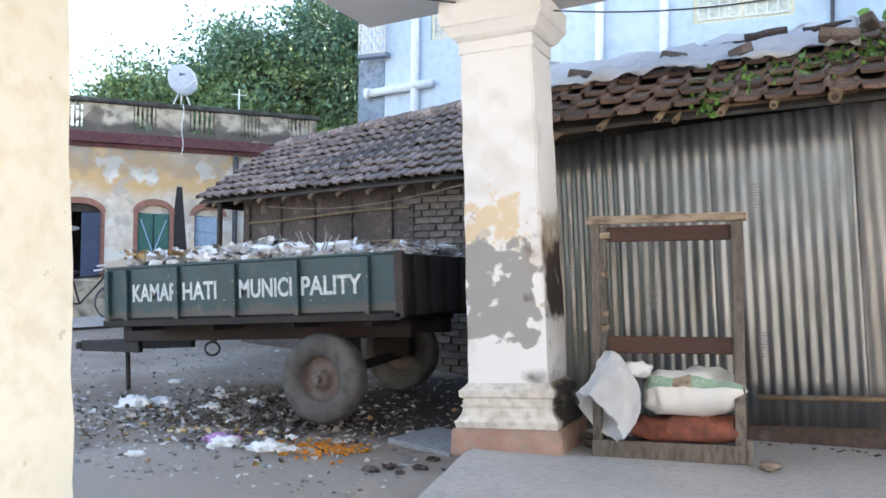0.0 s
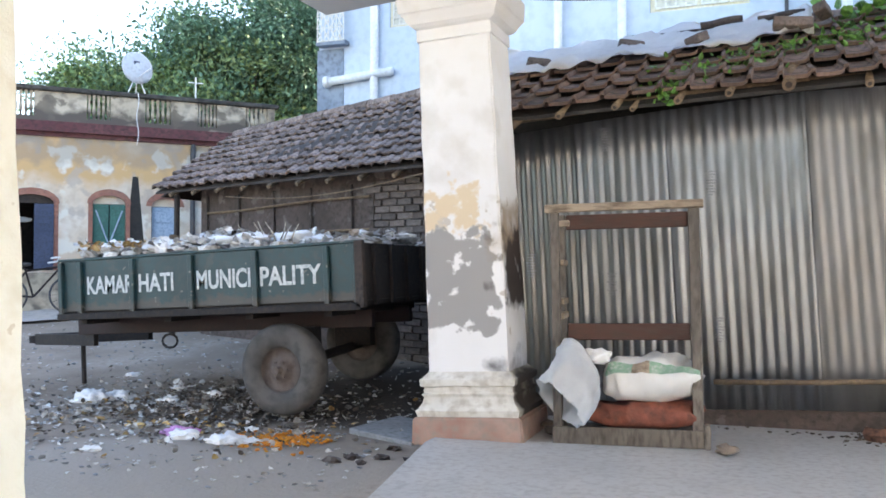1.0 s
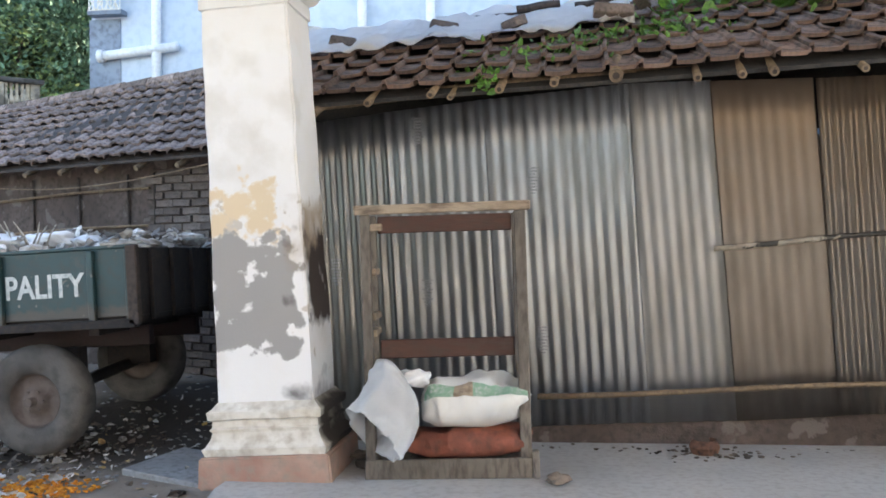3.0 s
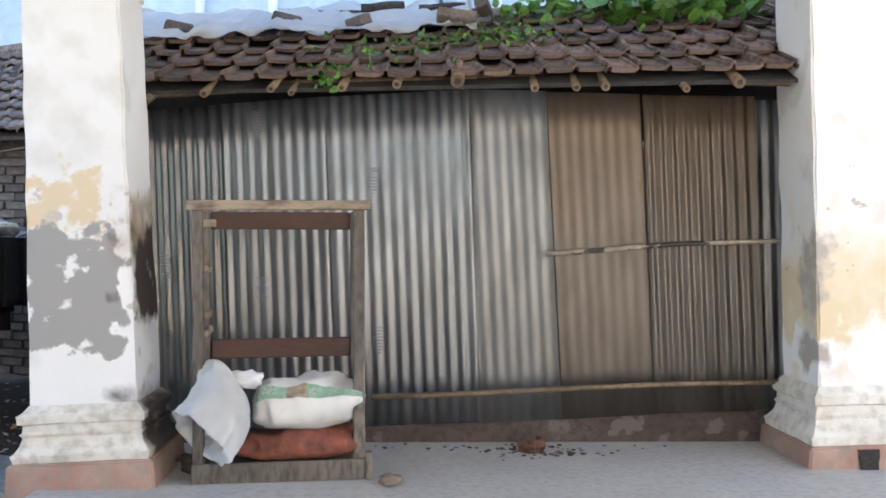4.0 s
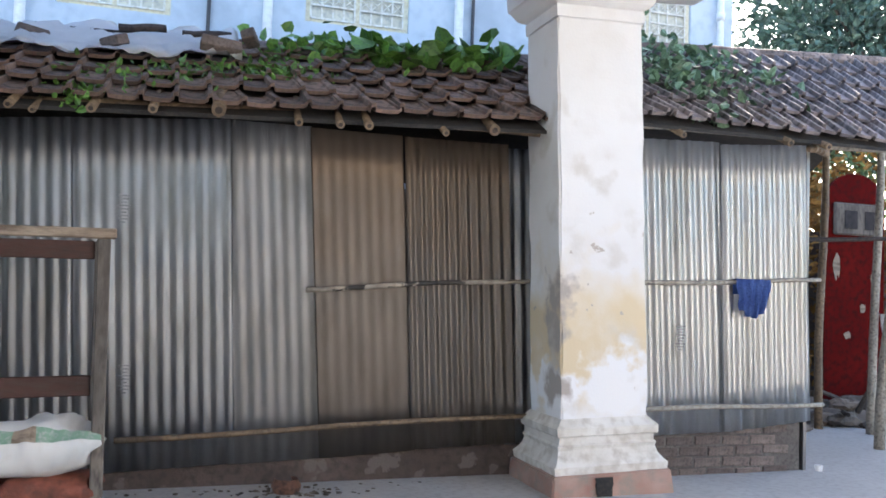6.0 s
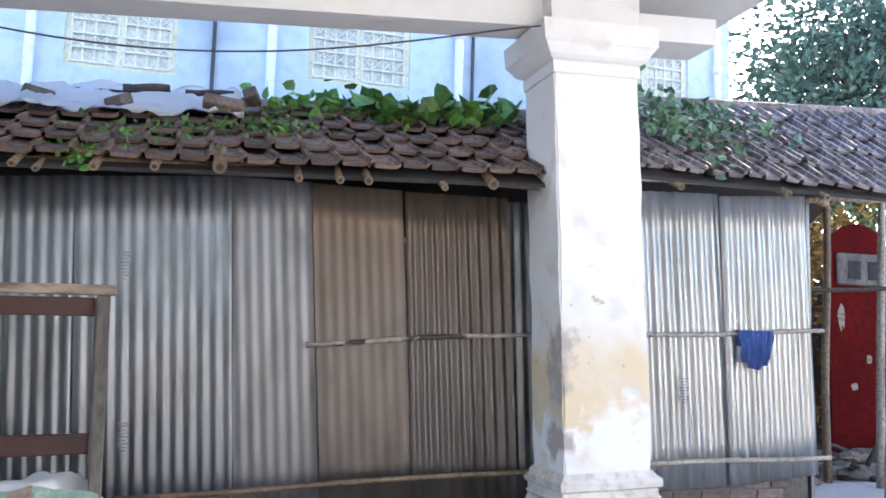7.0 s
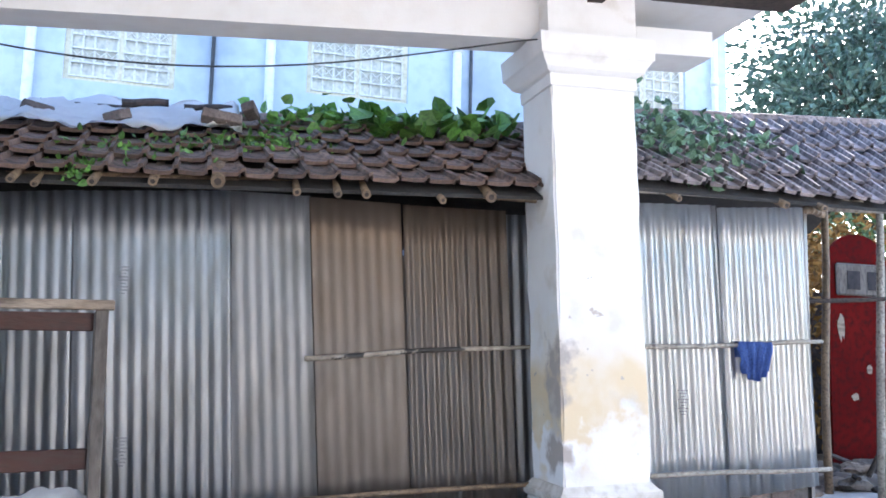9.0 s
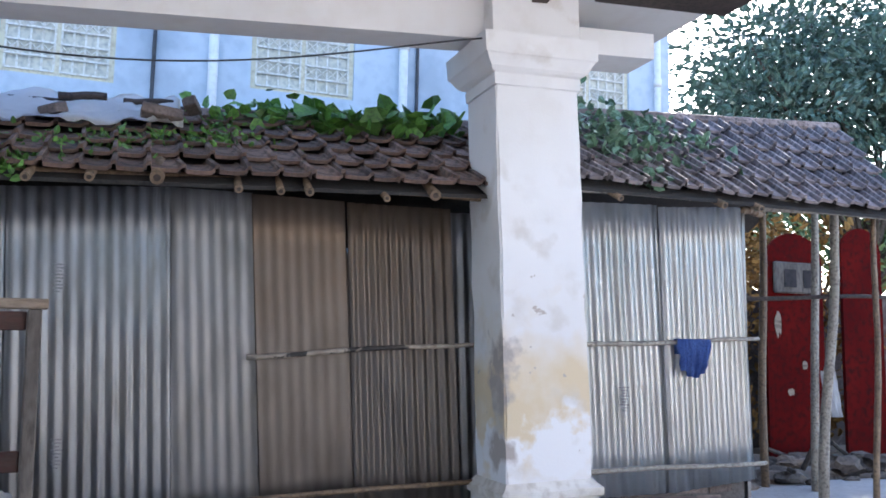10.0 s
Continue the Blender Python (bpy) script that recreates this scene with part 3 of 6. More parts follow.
# faint stamps of the maker, unreadable
for sx, sz in ((-0.19, 1.73), (-0.13, 0.62), (-1.0, 2.1), (-0.94, 0.95), (3.83, 0.98), (-1.6, 1.1)):
    bm = bmesh.new()
    yy = 5.776 if sx < 3 else 5.49
    for r in range(9):
        wv = 0.018 + 0.012 * ((r * 7) % 3)
        box(bm, sx - wv, sx + wv, yy, yy + 0.003, sz + r * 0.022, sz + r * 0.022 + 0.01)
    part("stamp_mark", bm, stamp_ink, shed, "faint ink stamp bars")
# return walls that close the shed
bm = bmesh.new()
box(bm, 5.0, 5.03, 5.54, 8.3, 0.0, 2.6)
tagged(part("wall_side", bm, galv_dull), "tin side wall of the shed", "wall", kind="structure")
bm = bmesh.new()
box(bm, -2.3, -2.27, 5.84, 8.3, -0.1, 2.4)
box(bm, -2.26, 4.99, 8.27, 8.3, 0.0, 2.4)
tagged(part("wall_rear", bm, galv_dull), "tin rear and far walls of the shed", "wall", kind="structure")

# low masonry under the sheets
bm = bmesh.new()
box(bm, -2.2, 3.42, 5.84, 6.0, -0.2, 0.36)
plinth = part("shed_plinth", bm, mud_wall)
tagged(plinth, "low dark plastered footing under the tin sheets", "footing", kind="structure")
bm = bmesh.new()
box(bm, 3.43, 4.98, 5.56, 5.7, -0.2, 0.56)
footing = part("brick_footing", bm, mortar)
tagged(footing, "low brick footing with dirty mortar", "footing", kind="structure")


def poles():
    blackened = material("blackened_bamboo", (0.3, 0.26, 0.2), (0.4, 0.35, 0.28), (0.24, 0.2, 0.16), (3, 20), 0.7)
    patch(blackened, (0.04, 0.035, 0.03), 0, 3, 0.04, scale=7, wobble=0.5, x=(1.15, 1.35))
    patch(blackened, (0.04, 0.035, 0.03), 0, 3, 0.04, scale=7, wobble=0.5, x=(1.7, 2.15))
    def pole(name, a, b, r, mat, label, bend=0.012, knots=0.12, steps=8, seed=0, group=""):
        bm = bmesh.new()
        rod(bm, a, b, r, r * 0.85, 9, bend, steps, knots, seed)
        ob = tagged(part(name, bm, mat, smooth=True), label, "bamboo pole", group)
        if name == "rafter":   # the cut end: a pale ring of wall and the dark hollow
            way = (Vector(b) - Vector(a)).normalized()
            for nm, mt, r0, off in (("cut_ring", bamboo, r * 0.97, 0.003), ("hollow", wood_dark, r * 0.5, 0.006)):
                bm = bmesh.new()
                rod(bm, Vector(a) - way * off, Vector(a) + way * 0.01, r0, r0, 12)
                part(nm, bm, mt, ob)
    pole("bamboo_pole", (-0.17, 5.73, 0.325), (2.7, 5.72, 0.465), 0.021, bamboo, "brown bamboo rail tied low across the tin wall", seed=1)
    pole("bamboo_pole", (1.02, 5.735, 1.335), (2.7, 5.72, 1.46), 0.018, blackened, "thin split bamboo rail blackened in places", 0.015, seed=2)
    pole("bamboo_pole", (3.35, 5.46, 1.475), (5.06, 5.44, 1.56), 0.019, bamboo_grey, "grey bamboo rail across the bright tin sheets", seed=3)
    pole("bamboo_pole", (3.35, 5.46, 0.535), (5.1, 5.44, 0.575), 0.021, bamboo_grey, "grey bamboo rail near the foot of the sheets", seed=4)
    # eave: long poles and the butt ends of rafters
    pole("eave_pole", (-2.4, 5.5, 2.31), (0.5, 5.5, 2.49), 0.035, bamboo, "thick bamboo pole along the eave", 0.02, 0.08, 9, 5)
    pole("eave_pole", (0.4, 5.52, 2.5), (3.3, 5.5, 2.52), 0.035, bamboo, "thick bamboo pole along the eave", 0.02, 0.08, 9, 6)
    pole("eave_pole", (3.0, 5.36, 2.62), (5.4, 5.34, 2.68), 0.03, bamboo_grey, "bamboo pole under the bright tiles", 0.015, 0.08, 7, 7)
    pole("eave_pole", (5.0, 5.36, 2.62), (6.6, 5.34, 2.64), 0.03, bamboo_grey, "bamboo pole carrying the roof end", 0.015, 0.08, 7, 8)
    for i, (x, z, r) in enumerate(((-1.62, 2.3, .03), (-1.25, 2.36, .028), (-0.83, 2.4, .026), (-0.7, 2.38, .022), (-0.38, 2.42, .03), (-0.03, 2.45, .03), (0.36, 2.48, .046), (0.86, 2.45, .028), (1.13, 2.46, .028), (1.32, 2.47, .03), (1.85, 2.47, .025), (2.2, 2.52, .04), (3.62, 2.6, .025), (4.55, 2.62, .03), (4.9, 2.62, .028))):
        yy = 5.28 if x < 3 else 5.18
        z -= 0.045
        pole("rafter", (x, yy, z), (x + 0.1, yy + 1.6, z + 0.72), r, bamboo, "bamboo rafter with its cut end showing under the tiles", 0.0, 0.1, 4, 10 + i, "shed rafters")


poles()


def tile_mesh(w, l, kind):
    """A clay tile lying along +y (up the slope), its lower edge at y = 0."""
    bm = bmesh.new()
    if kind == "ribbed":   # flat interlocking tile with raised side ribs
        prof = [(-0.5, 0.0), (-0.48, 0.04), (-0.36, 0.046), (-0.33, 0.008), (0.1, 0.003), (0.4, 0.006), (0.44, 0.02), (0.5, 0.022)]
    elif kind == "twin":   # flat tile with three narrow ribs
        prof = [(-0.5, 0.0), (-0.47, 0.046), (-0.4, 0.046), (-0.37, 0.004), (-0.07, 0.0), (-0.04, 0.034), (0.03, 0.034), (0.06, 0.0), (0.4, 0.002), (0.43, 0.036), (0.5, 0.036)]
    else:                  # rounded pan and roll
        prof = [(-0.5, 0.0), (-0.42, 0.03), (-0.28, 0.045), (-0.14, 0.03), (-0.05, 0.006), (0.2, -0.004), (0.42, 0.004), (0.5, 0.012)]
    lay = []
    for y, lift in ((0.0, 0.055), (l, 0.0)):
        lay.append([bm.verts.new((px * w, y, pz + lift)) for px, pz in prof])
        lay.append([bm.verts.new((px * w, y, pz + lift - 0.026)) for px, pz in prof])
    a, a2, b, b2 = lay
    k = len(prof)
    for i in range(k - 1):
        bm.faces.new((a[i], a[i + 1], b[i + 1], b[i]))
        bm.faces.new((a2[i + 1], a2[i], b2[i], b2[i + 1]))
        bm.faces.new((a2[i], a2[i + 1], a[i + 1], a[i]))
    bm.faces.new((a[0], b[0], b2[0], a2[0]))
    bm.faces.new((a[-1], a2[-1], b2[-1], b[-1]))
    me = bpy.data.meshes.new("tile")
    bmesh.ops.recalc_face_normals(bm, faces=bm.faces)
    bm.to_mesh(me)
    bm.free()
    return me


def tiled_roof(name, e0, e1, r0, r1, w, courses, kind, mat, label, seed=0, wild=0.02, far_back=None, under=None):
    """A tiled slope between the eave line e0-e1 and the ridge line r0-r1; the boards under it are its body."""
    e0, e1, r0, r1 = map(Vector, (e0, e1, r0, r1))
    rnd = random.Random(seed)
    bm = bmesh.new()
    down = Vector((0, 0, -0.05))
    vs = [bm.verts.new(p + down * k) for p in (e0, e1, r1, r0) for k in (0.3, 0.8)]
    for f in ((0, 2, 4, 6), (1, 7, 5, 3), (0, 1, 3, 2), (2, 3, 5, 4), (4, 5, 7, 6), (6, 7, 1, 0)):
        bm.faces.new([vs[i] for i in f])
    if far_back:
        back = Vector(far_back)
        q = [bm.verts.new(p) for p in (r0 + down, r1 + down, r1 + back, r0 + back)]
        bm.faces.new(q)
    roof = part(name, bm, under or wood_dark)
    tagged(roof, label, "roof", kind="structure")
    n = int((e1 - e0).length / w)
    slope = ((r0 + r1) - (e0 + e1)).length / 2
    me = tile_mesh(w * 1.04, slope / courses * 1.18, kind)
    me.materials.append(mat)
    for c in range(courses):
        for i in range(n):
            u, v = (i + 0.5 + 0.5 * 0 * (c % 2)) / n, c / courses
            lo, hi = e0.lerp(e1, u), r0.lerp(r1, u)
            across = (e1.lerp(r1, v) - e0.lerp(r0, v)).normalized()
            up = (hi - lo).normalized()
            nor = across.cross(up).normalized()
            across = up.cross(nor)
            p = lo.lerp(hi, v) + nor * (0.012 + rnd.uniform(0, wild * 0.4)) + up * rnd.uniform(-wild, wild)
            m = Matrix((across, up, nor)).transposed().to_4x4()
            ob = new("tile", me)
            ob.parent = roof
            ob.matrix_basis = Matrix.Translation(p) @ m @ pose(0, 0, 0, rnd.uniform(-2, 2) * wild * 50, rnd.uniform(-2, 2) * wild * 50, rnd.uniform(-3, 3) * wild * 50)
    return roof


# near-black boards under these tiles put the eave's shade into their colour
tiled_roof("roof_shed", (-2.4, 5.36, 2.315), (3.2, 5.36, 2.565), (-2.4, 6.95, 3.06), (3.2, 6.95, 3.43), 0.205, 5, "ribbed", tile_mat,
           "dark red-brown clay tile roof of the tin shed, uneven and mossy", 1, 0.028, (0, 1.5, -0.9), soot_and_shade)
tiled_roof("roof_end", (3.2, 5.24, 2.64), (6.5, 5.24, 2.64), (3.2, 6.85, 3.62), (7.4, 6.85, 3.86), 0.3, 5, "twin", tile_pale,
           "weathered greyish clay tile roof end over open poles", 2, 0.013, (0, 1.5, -0.9), soot_and_shade)
# ridge tiles
for i in range(26):
    bm = bmesh.new()
    u = i / 26
    x = -2.3 + 9.6 * u
    z = 3.08 + 0.066 * (x + 2.4) if x < 3.2 else 3.64 + 0.06 * (x - 3.2)
    rod(bm, (x, 6.93 - 0.08 * u, z), (x + 0.4, 6.93 - 0.08 * (u + 0.04), z + 0.02), 0.075, 0.085, 8)
    tagged(part("ridge_tile", bm, tile_old), "weathered clay ridge tile", "tile", "shed ridge tiles")


def leaf_cloud(name, places, size, mat, parent=None, seed=0, droop=0.3, wide=0.55, flat=1.0):
    """Many single pointed leaves, each folded along its rib, at the given places."""
    rnd = np.random.RandomState(seed)
    n = len(places)
    places = np.asarray(places, float)
    d = rnd.normal(size=(n, 3))
    d[:, 2] -= droop
    d[:, 2] *= flat
    d /= np.linalg.norm(d, axis=1)[:, None]
    u = np.cross(d, rnd.normal(size=(n, 3)))
    u[:, 2] *= flat
    u /= np.linalg.norm(u, axis=1)[:, None]
    nor = np.cross(d, u)
    s = size * rnd.uniform(0.6, 1.3, n)[:, None]
    base, tip = places, places + d * s
    lo, hi = places + d * s * 0.28, places + d * s * 0.7
    cup = nor * s * 0.12
    v = np.stack([base, lo + u * s * wide * 0.48 + cup, hi + u * s * wide * 0.34 + cup, tip, hi - u * s * wide * 0.34 + cup, lo - u * s * wide * 0.48 + cup], 1).reshape(-1, 3)
    k = np.arange(n)[:, None] * 6
    faces = (k + np.array([0, 1, 2, 3])).tolist() + (k + np.array([0, 3, 4, 5])).tolist()
    me = bpy.data.meshes.new(name)
    me.from_pydata(v.tolist(), [], faces)
    me.materials.append(mat)
    ob = new(name, me)
    if parent:
        ob.parent = parent
    return ob


# ---- on the porch: rack, sacks, bag ----
def rack():
    r = empty("wooden_rack", pose(-0.665, 4.83, -0.02, 0, -1.2, 6.0), "tall weathered wooden rack frame, open and empty above its sacks", "rack")
    def plank(name, args, mat, label="", bev=0.006):
        bm = bmesh.new()
        box(bm, *args, bevel=bev)
        for v in bm.verts:
            v.co += Vector((noise.noise(v.co * 5), noise.noise(v.co * 5 + Vector((3, 0, 0))), noise.noise(v.co * 5 + Vector((0, 5, 0))))) * 0.006
        part(name, bm, mat, r, label)
    plank("post", (-0.495, -0.435, 0.0, 0.07, 0.0, 1.59), wood_grey)
    plank("post", (0.43, 0.5, 0.0, 0.07, 0.0, 1.59), wood_grey)
    plank("post", (-0.485, -0.435, 0.33, 0.4, 0.0, 1.59), wood_grey)
    plank("post", (0.43, 0.48, 0.33, 0.4, 0.0, 1.59), wood_grey)
    plank("top_board", (-0.53, 0.53, -0.02, 0.1, 1.59, 1.645), wood_top, "pale weathered top board")
    plank("back_rail", (-0.43, 0.43, 0.37, 0.4, 1.48, 1.59), wood_brown, "dark brown rear rail")
    plank("back_rail", (-0.43, 0.43, 0.36, 0.39, 0.68, 0.8), wood_brown, "dark brown rear rail")
    plank("front_board", (-0.5, 0.5, -0.025, 0.0, 0.0, 0.12), wood_grey, "grey worn front board")
    plank("bottom_board", (-0.43, 0.43, 0.03, 0.38, 0.06, 0.085), wood_grey)
    for z in (1.22, 0.85, 0.95):
        plank("side_slat", (-0.475, -0.415, 0.068, 0.33, z, z + 0.042), wood_top, "pale side slat")
    plank("side_slat", (-0.434, -0.36, 0.0, 0.05, 1.49, 1.535), wood_top, "short nailed block")
    plank("side_slat", (0.44, 0.475, 0.07, 0.33, 1.2, 1.25), wood_grey)
    plank("side_slat", (0.44, 0.475, 0.07, 0.33, 0.55, 0.6), wood_grey)
    plank("foot_block", (0.5, 0.54, -0.05, 0.03, 0.0, 0.16), wood_grey, "split wooden foot block")


rack()


def sack(name, centre, size, mat, label, seed, turn=0.0, wrinkle=0.05, stripe=None):
    """A full lying sack: a pillow shape with pinched ends and wrinkles."""
    bm = bmesh.new()
    nx, ny = 40, 22
    grid = []
    for i in range(nx + 1):
        u = -1 + 2 * i / nx
        row = []
        for j in range(ny):
            a = math.tau * j / ny
            fat = (1 - abs(u) ** 4.0) ** 0.5 if abs(u) < 1 else 0.0
            fat = max(fat, 0.1)
            cx, cz = math.cos(a), math.sin(a)
            p = Vector((u * size[0] * (1 - 0.06 * abs(cz)), math.copysign(abs(cx) ** 0.7, cx) * size[1] * (0.55 + 0.45 * fat), math.copysign(abs(cz) ** 0.8, cz) * size[2] * fat))
            k = -wrinkle * 2.0 * abs(noise.noise(p * 5 + Vector((seed * 3.0, 1, 0)))) + wrinkle * (noise.noise(p * 7 + Vector((seed * 9.0, 0, 0))) + 0.6 * noise.noise(p * 17 + Vector((0, seed * 5.0, 0))))
            row.append(bm.verts.new(p * (1 + k * 1.3) + Vector((0, 0, k * 0.12))))
        grid.append(row)
    for p, q in zip(grid, grid[1:]):
        for j in range(ny):
            bm.faces.new((p[j], p[(j + 1) % ny], q[(j + 1) % ny], q[j]))
    bm.faces.new(list(reversed(grid[0]))), bm.faces.new(grid[-1])
    prints = []
    for nm, mt, lab, i0, i1, j0, j1, off in stripe or ():   # ink lies a hair over the weave
        pb = bmesh.new()
        rows = [[pb.verts.new(grid[i][j].co + Vector((0, math.cos(math.tau * j / ny), math.sin(math.tau * j / ny))) * off) for j in range(j0, j1 + 1)] for i in range(i0, i1 + 1)]
        for p, q in zip(rows, rows[1:]):
            for j in range(j1 - j0):
                pb.faces.new((p[j], p[j + 1], q[j + 1], q[j]))
        prints.append((nm, pb, mt, lab))
    ob = part(name, bm, mat, smooth=True)
    for nm, pb, mt, lab in prints:
        part(nm, pb, mt, ob, lab, smooth=True)
    ob.matrix_world = pose(*centre, 0, -2, turn)
    return tagged(ob, label, "sack")


sack("red_sack", (-0.58, 4.99, 0.185), (0.43, 0.18, 0.1), sack_red, "reddish-brown net sack lying flat in the rack", 1, 5, 0.09)
sack("rice_sack", (-0.53, 5.0, 0.425), (0.365, 0.2, 0.16), sack_white, "full white woven sack with a green printed band", 2, 5, 0.09, [("printed_band", sack_green, "faded green printed band", 2, 38, 8, 10, 0.004), ("emblem", wood_top, "tan printed emblem", 13, 20, 8, 10, 0.007)])


def tyre_ring(bm, prof, sides=40):
    rings = []
    for k in range(sides):
        a = math.tau * k / sides
        rings.append([bm.verts.new((math.cos(a) * r, y, math.sin(a) * r)) for r, y in prof])
    n = len(prof)
    for k in range(sides):
        p, q = rings[k], rings[(k + 1) % sides]
        for j in range(n - 1):
            bm.faces.new((p[j], p[j + 1], q[j + 1], q[j]))


def plastic_bag():
    """An empty white sack slumped over the rack's corner, its mouth gaping forwards and down."""
    apex, mouth = Vector((-1.02, 4.83, 0.67)), Vector((-1.1, 4.67, 0.26))
    e1, e2 = Vector((0.112, -0.01, -0.105)), Vector((0.05, -0.1, 0.06))
    bm = bmesh.new()
    rings, n = 26, 48
    grid = []
    for r in range(rings + 1):
        v = 0.02 + 0.98 * r / rings
        row = []
        for k in range(n):
            a = math.tau * k / n
            rim = mouth + e1 * math.cos(a) + e2 * math.sin(a) * (1 + 0.1 * math.sin(3 * a))
            out = (e1 * math.cos(a) + e2 * math.sin(a)).normalized()
            p = apex.lerp(rim, v) + out * (0.125 * math.sin(math.pi * 0.9 * v ** 0.72)) + Vector((0.07, 0.03, 0)) * math.sin(math.pi * v)
            fold = abs(noise.noise(Vector((math.cos(a) * 1.7, math.sin(a) * 1.7, v * 2.2)))) - 0.2
            p += out * (0.07 * fold + 0.02 * noise.noise(p * 14) + 0.006 * noise.noise(p * 45)) * min(1.0, v * 3)
            p.z = max(p.z, 0.06)
            row.append(bm.verts.new(p))
        grid.append(row)
    for p, q in zip(grid, grid[1:]):
        for k in range(n):
            bm.faces.new((p[k], p[(k + 1) % n], q[(k + 1) % n], q[k]))
    bm.faces.new(grid[0])
    bmesh.ops.solidify(bm, geom=list(bm.faces), thickness=0.003)
    ob = part("plastic_sack", bm, plastic_white, smooth=True)
    tagged(ob, "empty white plastic sack with a gaping mouth, slumped on the rack", "sack")
    bm = bmesh.new()
    lumps(bm, (-0.9, 4.86, 0.57), (0.12, 0.07, 0.05), 5, 0.6, 3)
    part("gathered_end", bm, plastic_white, ob, "gathered grey-white end of the sack", smooth=True)


plastic_bag()

# clay shards, pebbles, cup and tiny litter on the floor
def shards():
    bm = bmesh.new()
    for k in range(16):
        a = math.pi * (0.1 + 1.5 * k / 15)
        for r, z in ((0.085, 0.0), (0.1, 0.045), (0.075, 0.09)):
            bm.verts.new((math.cos(a) * r, math.sin(a) * r, z))
    bm.verts.ensure_lookup_table()
    for k in range(15):
        for j in range(2):
            q = [bm.verts[k * 3 + j], bm.verts[k * 3 + j + 1], bm.verts[k * 3 + j + 4], bm.verts[k * 3 + j + 3]]
            bm.faces.new(q)
    bmesh.ops.solidify(bm, geom=list(bm.faces), thickness=0.012)
    ob = part("broken_pot", bm, clay_pot)
    ob.matrix_world = pose(0.92, 5.56, 0.0, 0, 0, 130)
    tagged(ob, "broken piece of a brown clay pot", "pot")
    rnd = random.Random(5)
    bm = bmesh.new()
    for k in range(60):
        x, y = rnd.gauss(0.95, 0.2), rnd.gauss(5.5, 0.07)
        s = rnd.uniform(0.004, 0.014)
        lumps(bm, (x, y, s * 0.6), (s * 1.6, s, s * 0.7), k, 0.4, 1)
    for k in range(90):
        x, y = rnd.uniform(-0.2, 4.8), 5.72 - rnd.random() ** 2 * 0.25
        s = rnd.uniform(0.004, 0.012)
        lumps(bm, (x, min(y, 5.74 if x < 3.2 else 5.5), s * 0.6), (s * 1.6, s, s * 0.7), k, 0.4, 1)
    tagged(part("floor_grit", bm, trash_dark), "dark grit and crumbs along the foot of the wall", "grit", kind="stuff")
    bm = bmesh.new()
    rod(bm, (5.12, 5.5, 0.0), (5.12, 5.5, 0.09), 0.024, 0.032, 12)
    tagged(part("paper_cup", bm, plastic_white), "small white paper cup standing on the floor", "cup")
    for i, (x, y, l) in enumerate(((-1.2, 4.95, 0.3), (-0.02, 4.7, 0.2), (-1.28, 5.15, 0.25))):
        bm = bmesh.new()
        lumps(bm, (x, y, 0.03), (0.07, 0.05, 0.035), i, 0.5, 2)
        tagged(part("rubble_piece", bm, trash_dark), "dark lump of rubble by the rack", "rubble")


shards()


def blue_cloth():
    """A small blue garment folded over the rail."""
    bm = bmesh.new()
    cols, rows = 22, 16
    grid = []
    for r in range(rows + 1):
        v = r / rows
        row = []
        for c in range(cols + 1):
            u = c / cols - 0.5
            wide = 0.31 * (1 - 0.5 * max(0.0, v - 0.35) ** 1.2) * (1 + 0.06 * math.sin(v * 9))
            fold = 0.016 * math.sin(u * 26 + 2 * v) * (0.4 + v) + 0.01 * noise.noise(Vector((u * 9, v * 5, 1)))
            y = -0.03 - 0.012 * math.sin(v * 3) + fold
            z = -v * (0.27 + 0.03 * math.cos(u * 5) + 0.02 * noise.noise(Vector((u * 6, 3, 0))))
            row.append(bm.verts.new((u * wide, y, z + 0.03)))
        grid.append(row)
    for p, q in zip(grid, grid[1:]):
        for c in range(cols):
            bm.faces.new((p[c], p[c + 1], q[c + 1], q[c]))
    back = [bm.verts.new((v.co.x * 0.95, 0.03, v.co.z)) for v in grid[0]]
    low = [bm.verts.new((v.co.x * 0.9, 0.035, v.co.z - 0.12)) for v in grid[0]]
    for c in range(cols):
        bm.faces.new((grid[0][c], back[c], back[c + 1], grid[0][c + 1]))
        bm.faces.new((back[c], low[c], low[c + 1], back[c + 1]))
    bmesh.ops.solidify(bm, geom=list(bm.faces), thickness=0.003)
    ob = part("blue_cloth", bm, cloth_blue, smooth=True)
    ob.matrix_world = pose(4.42, 5.45, 1.51)
    tagged(ob, "blue cloth garment hung over the bamboo rail", "cloth")


blue_cloth()


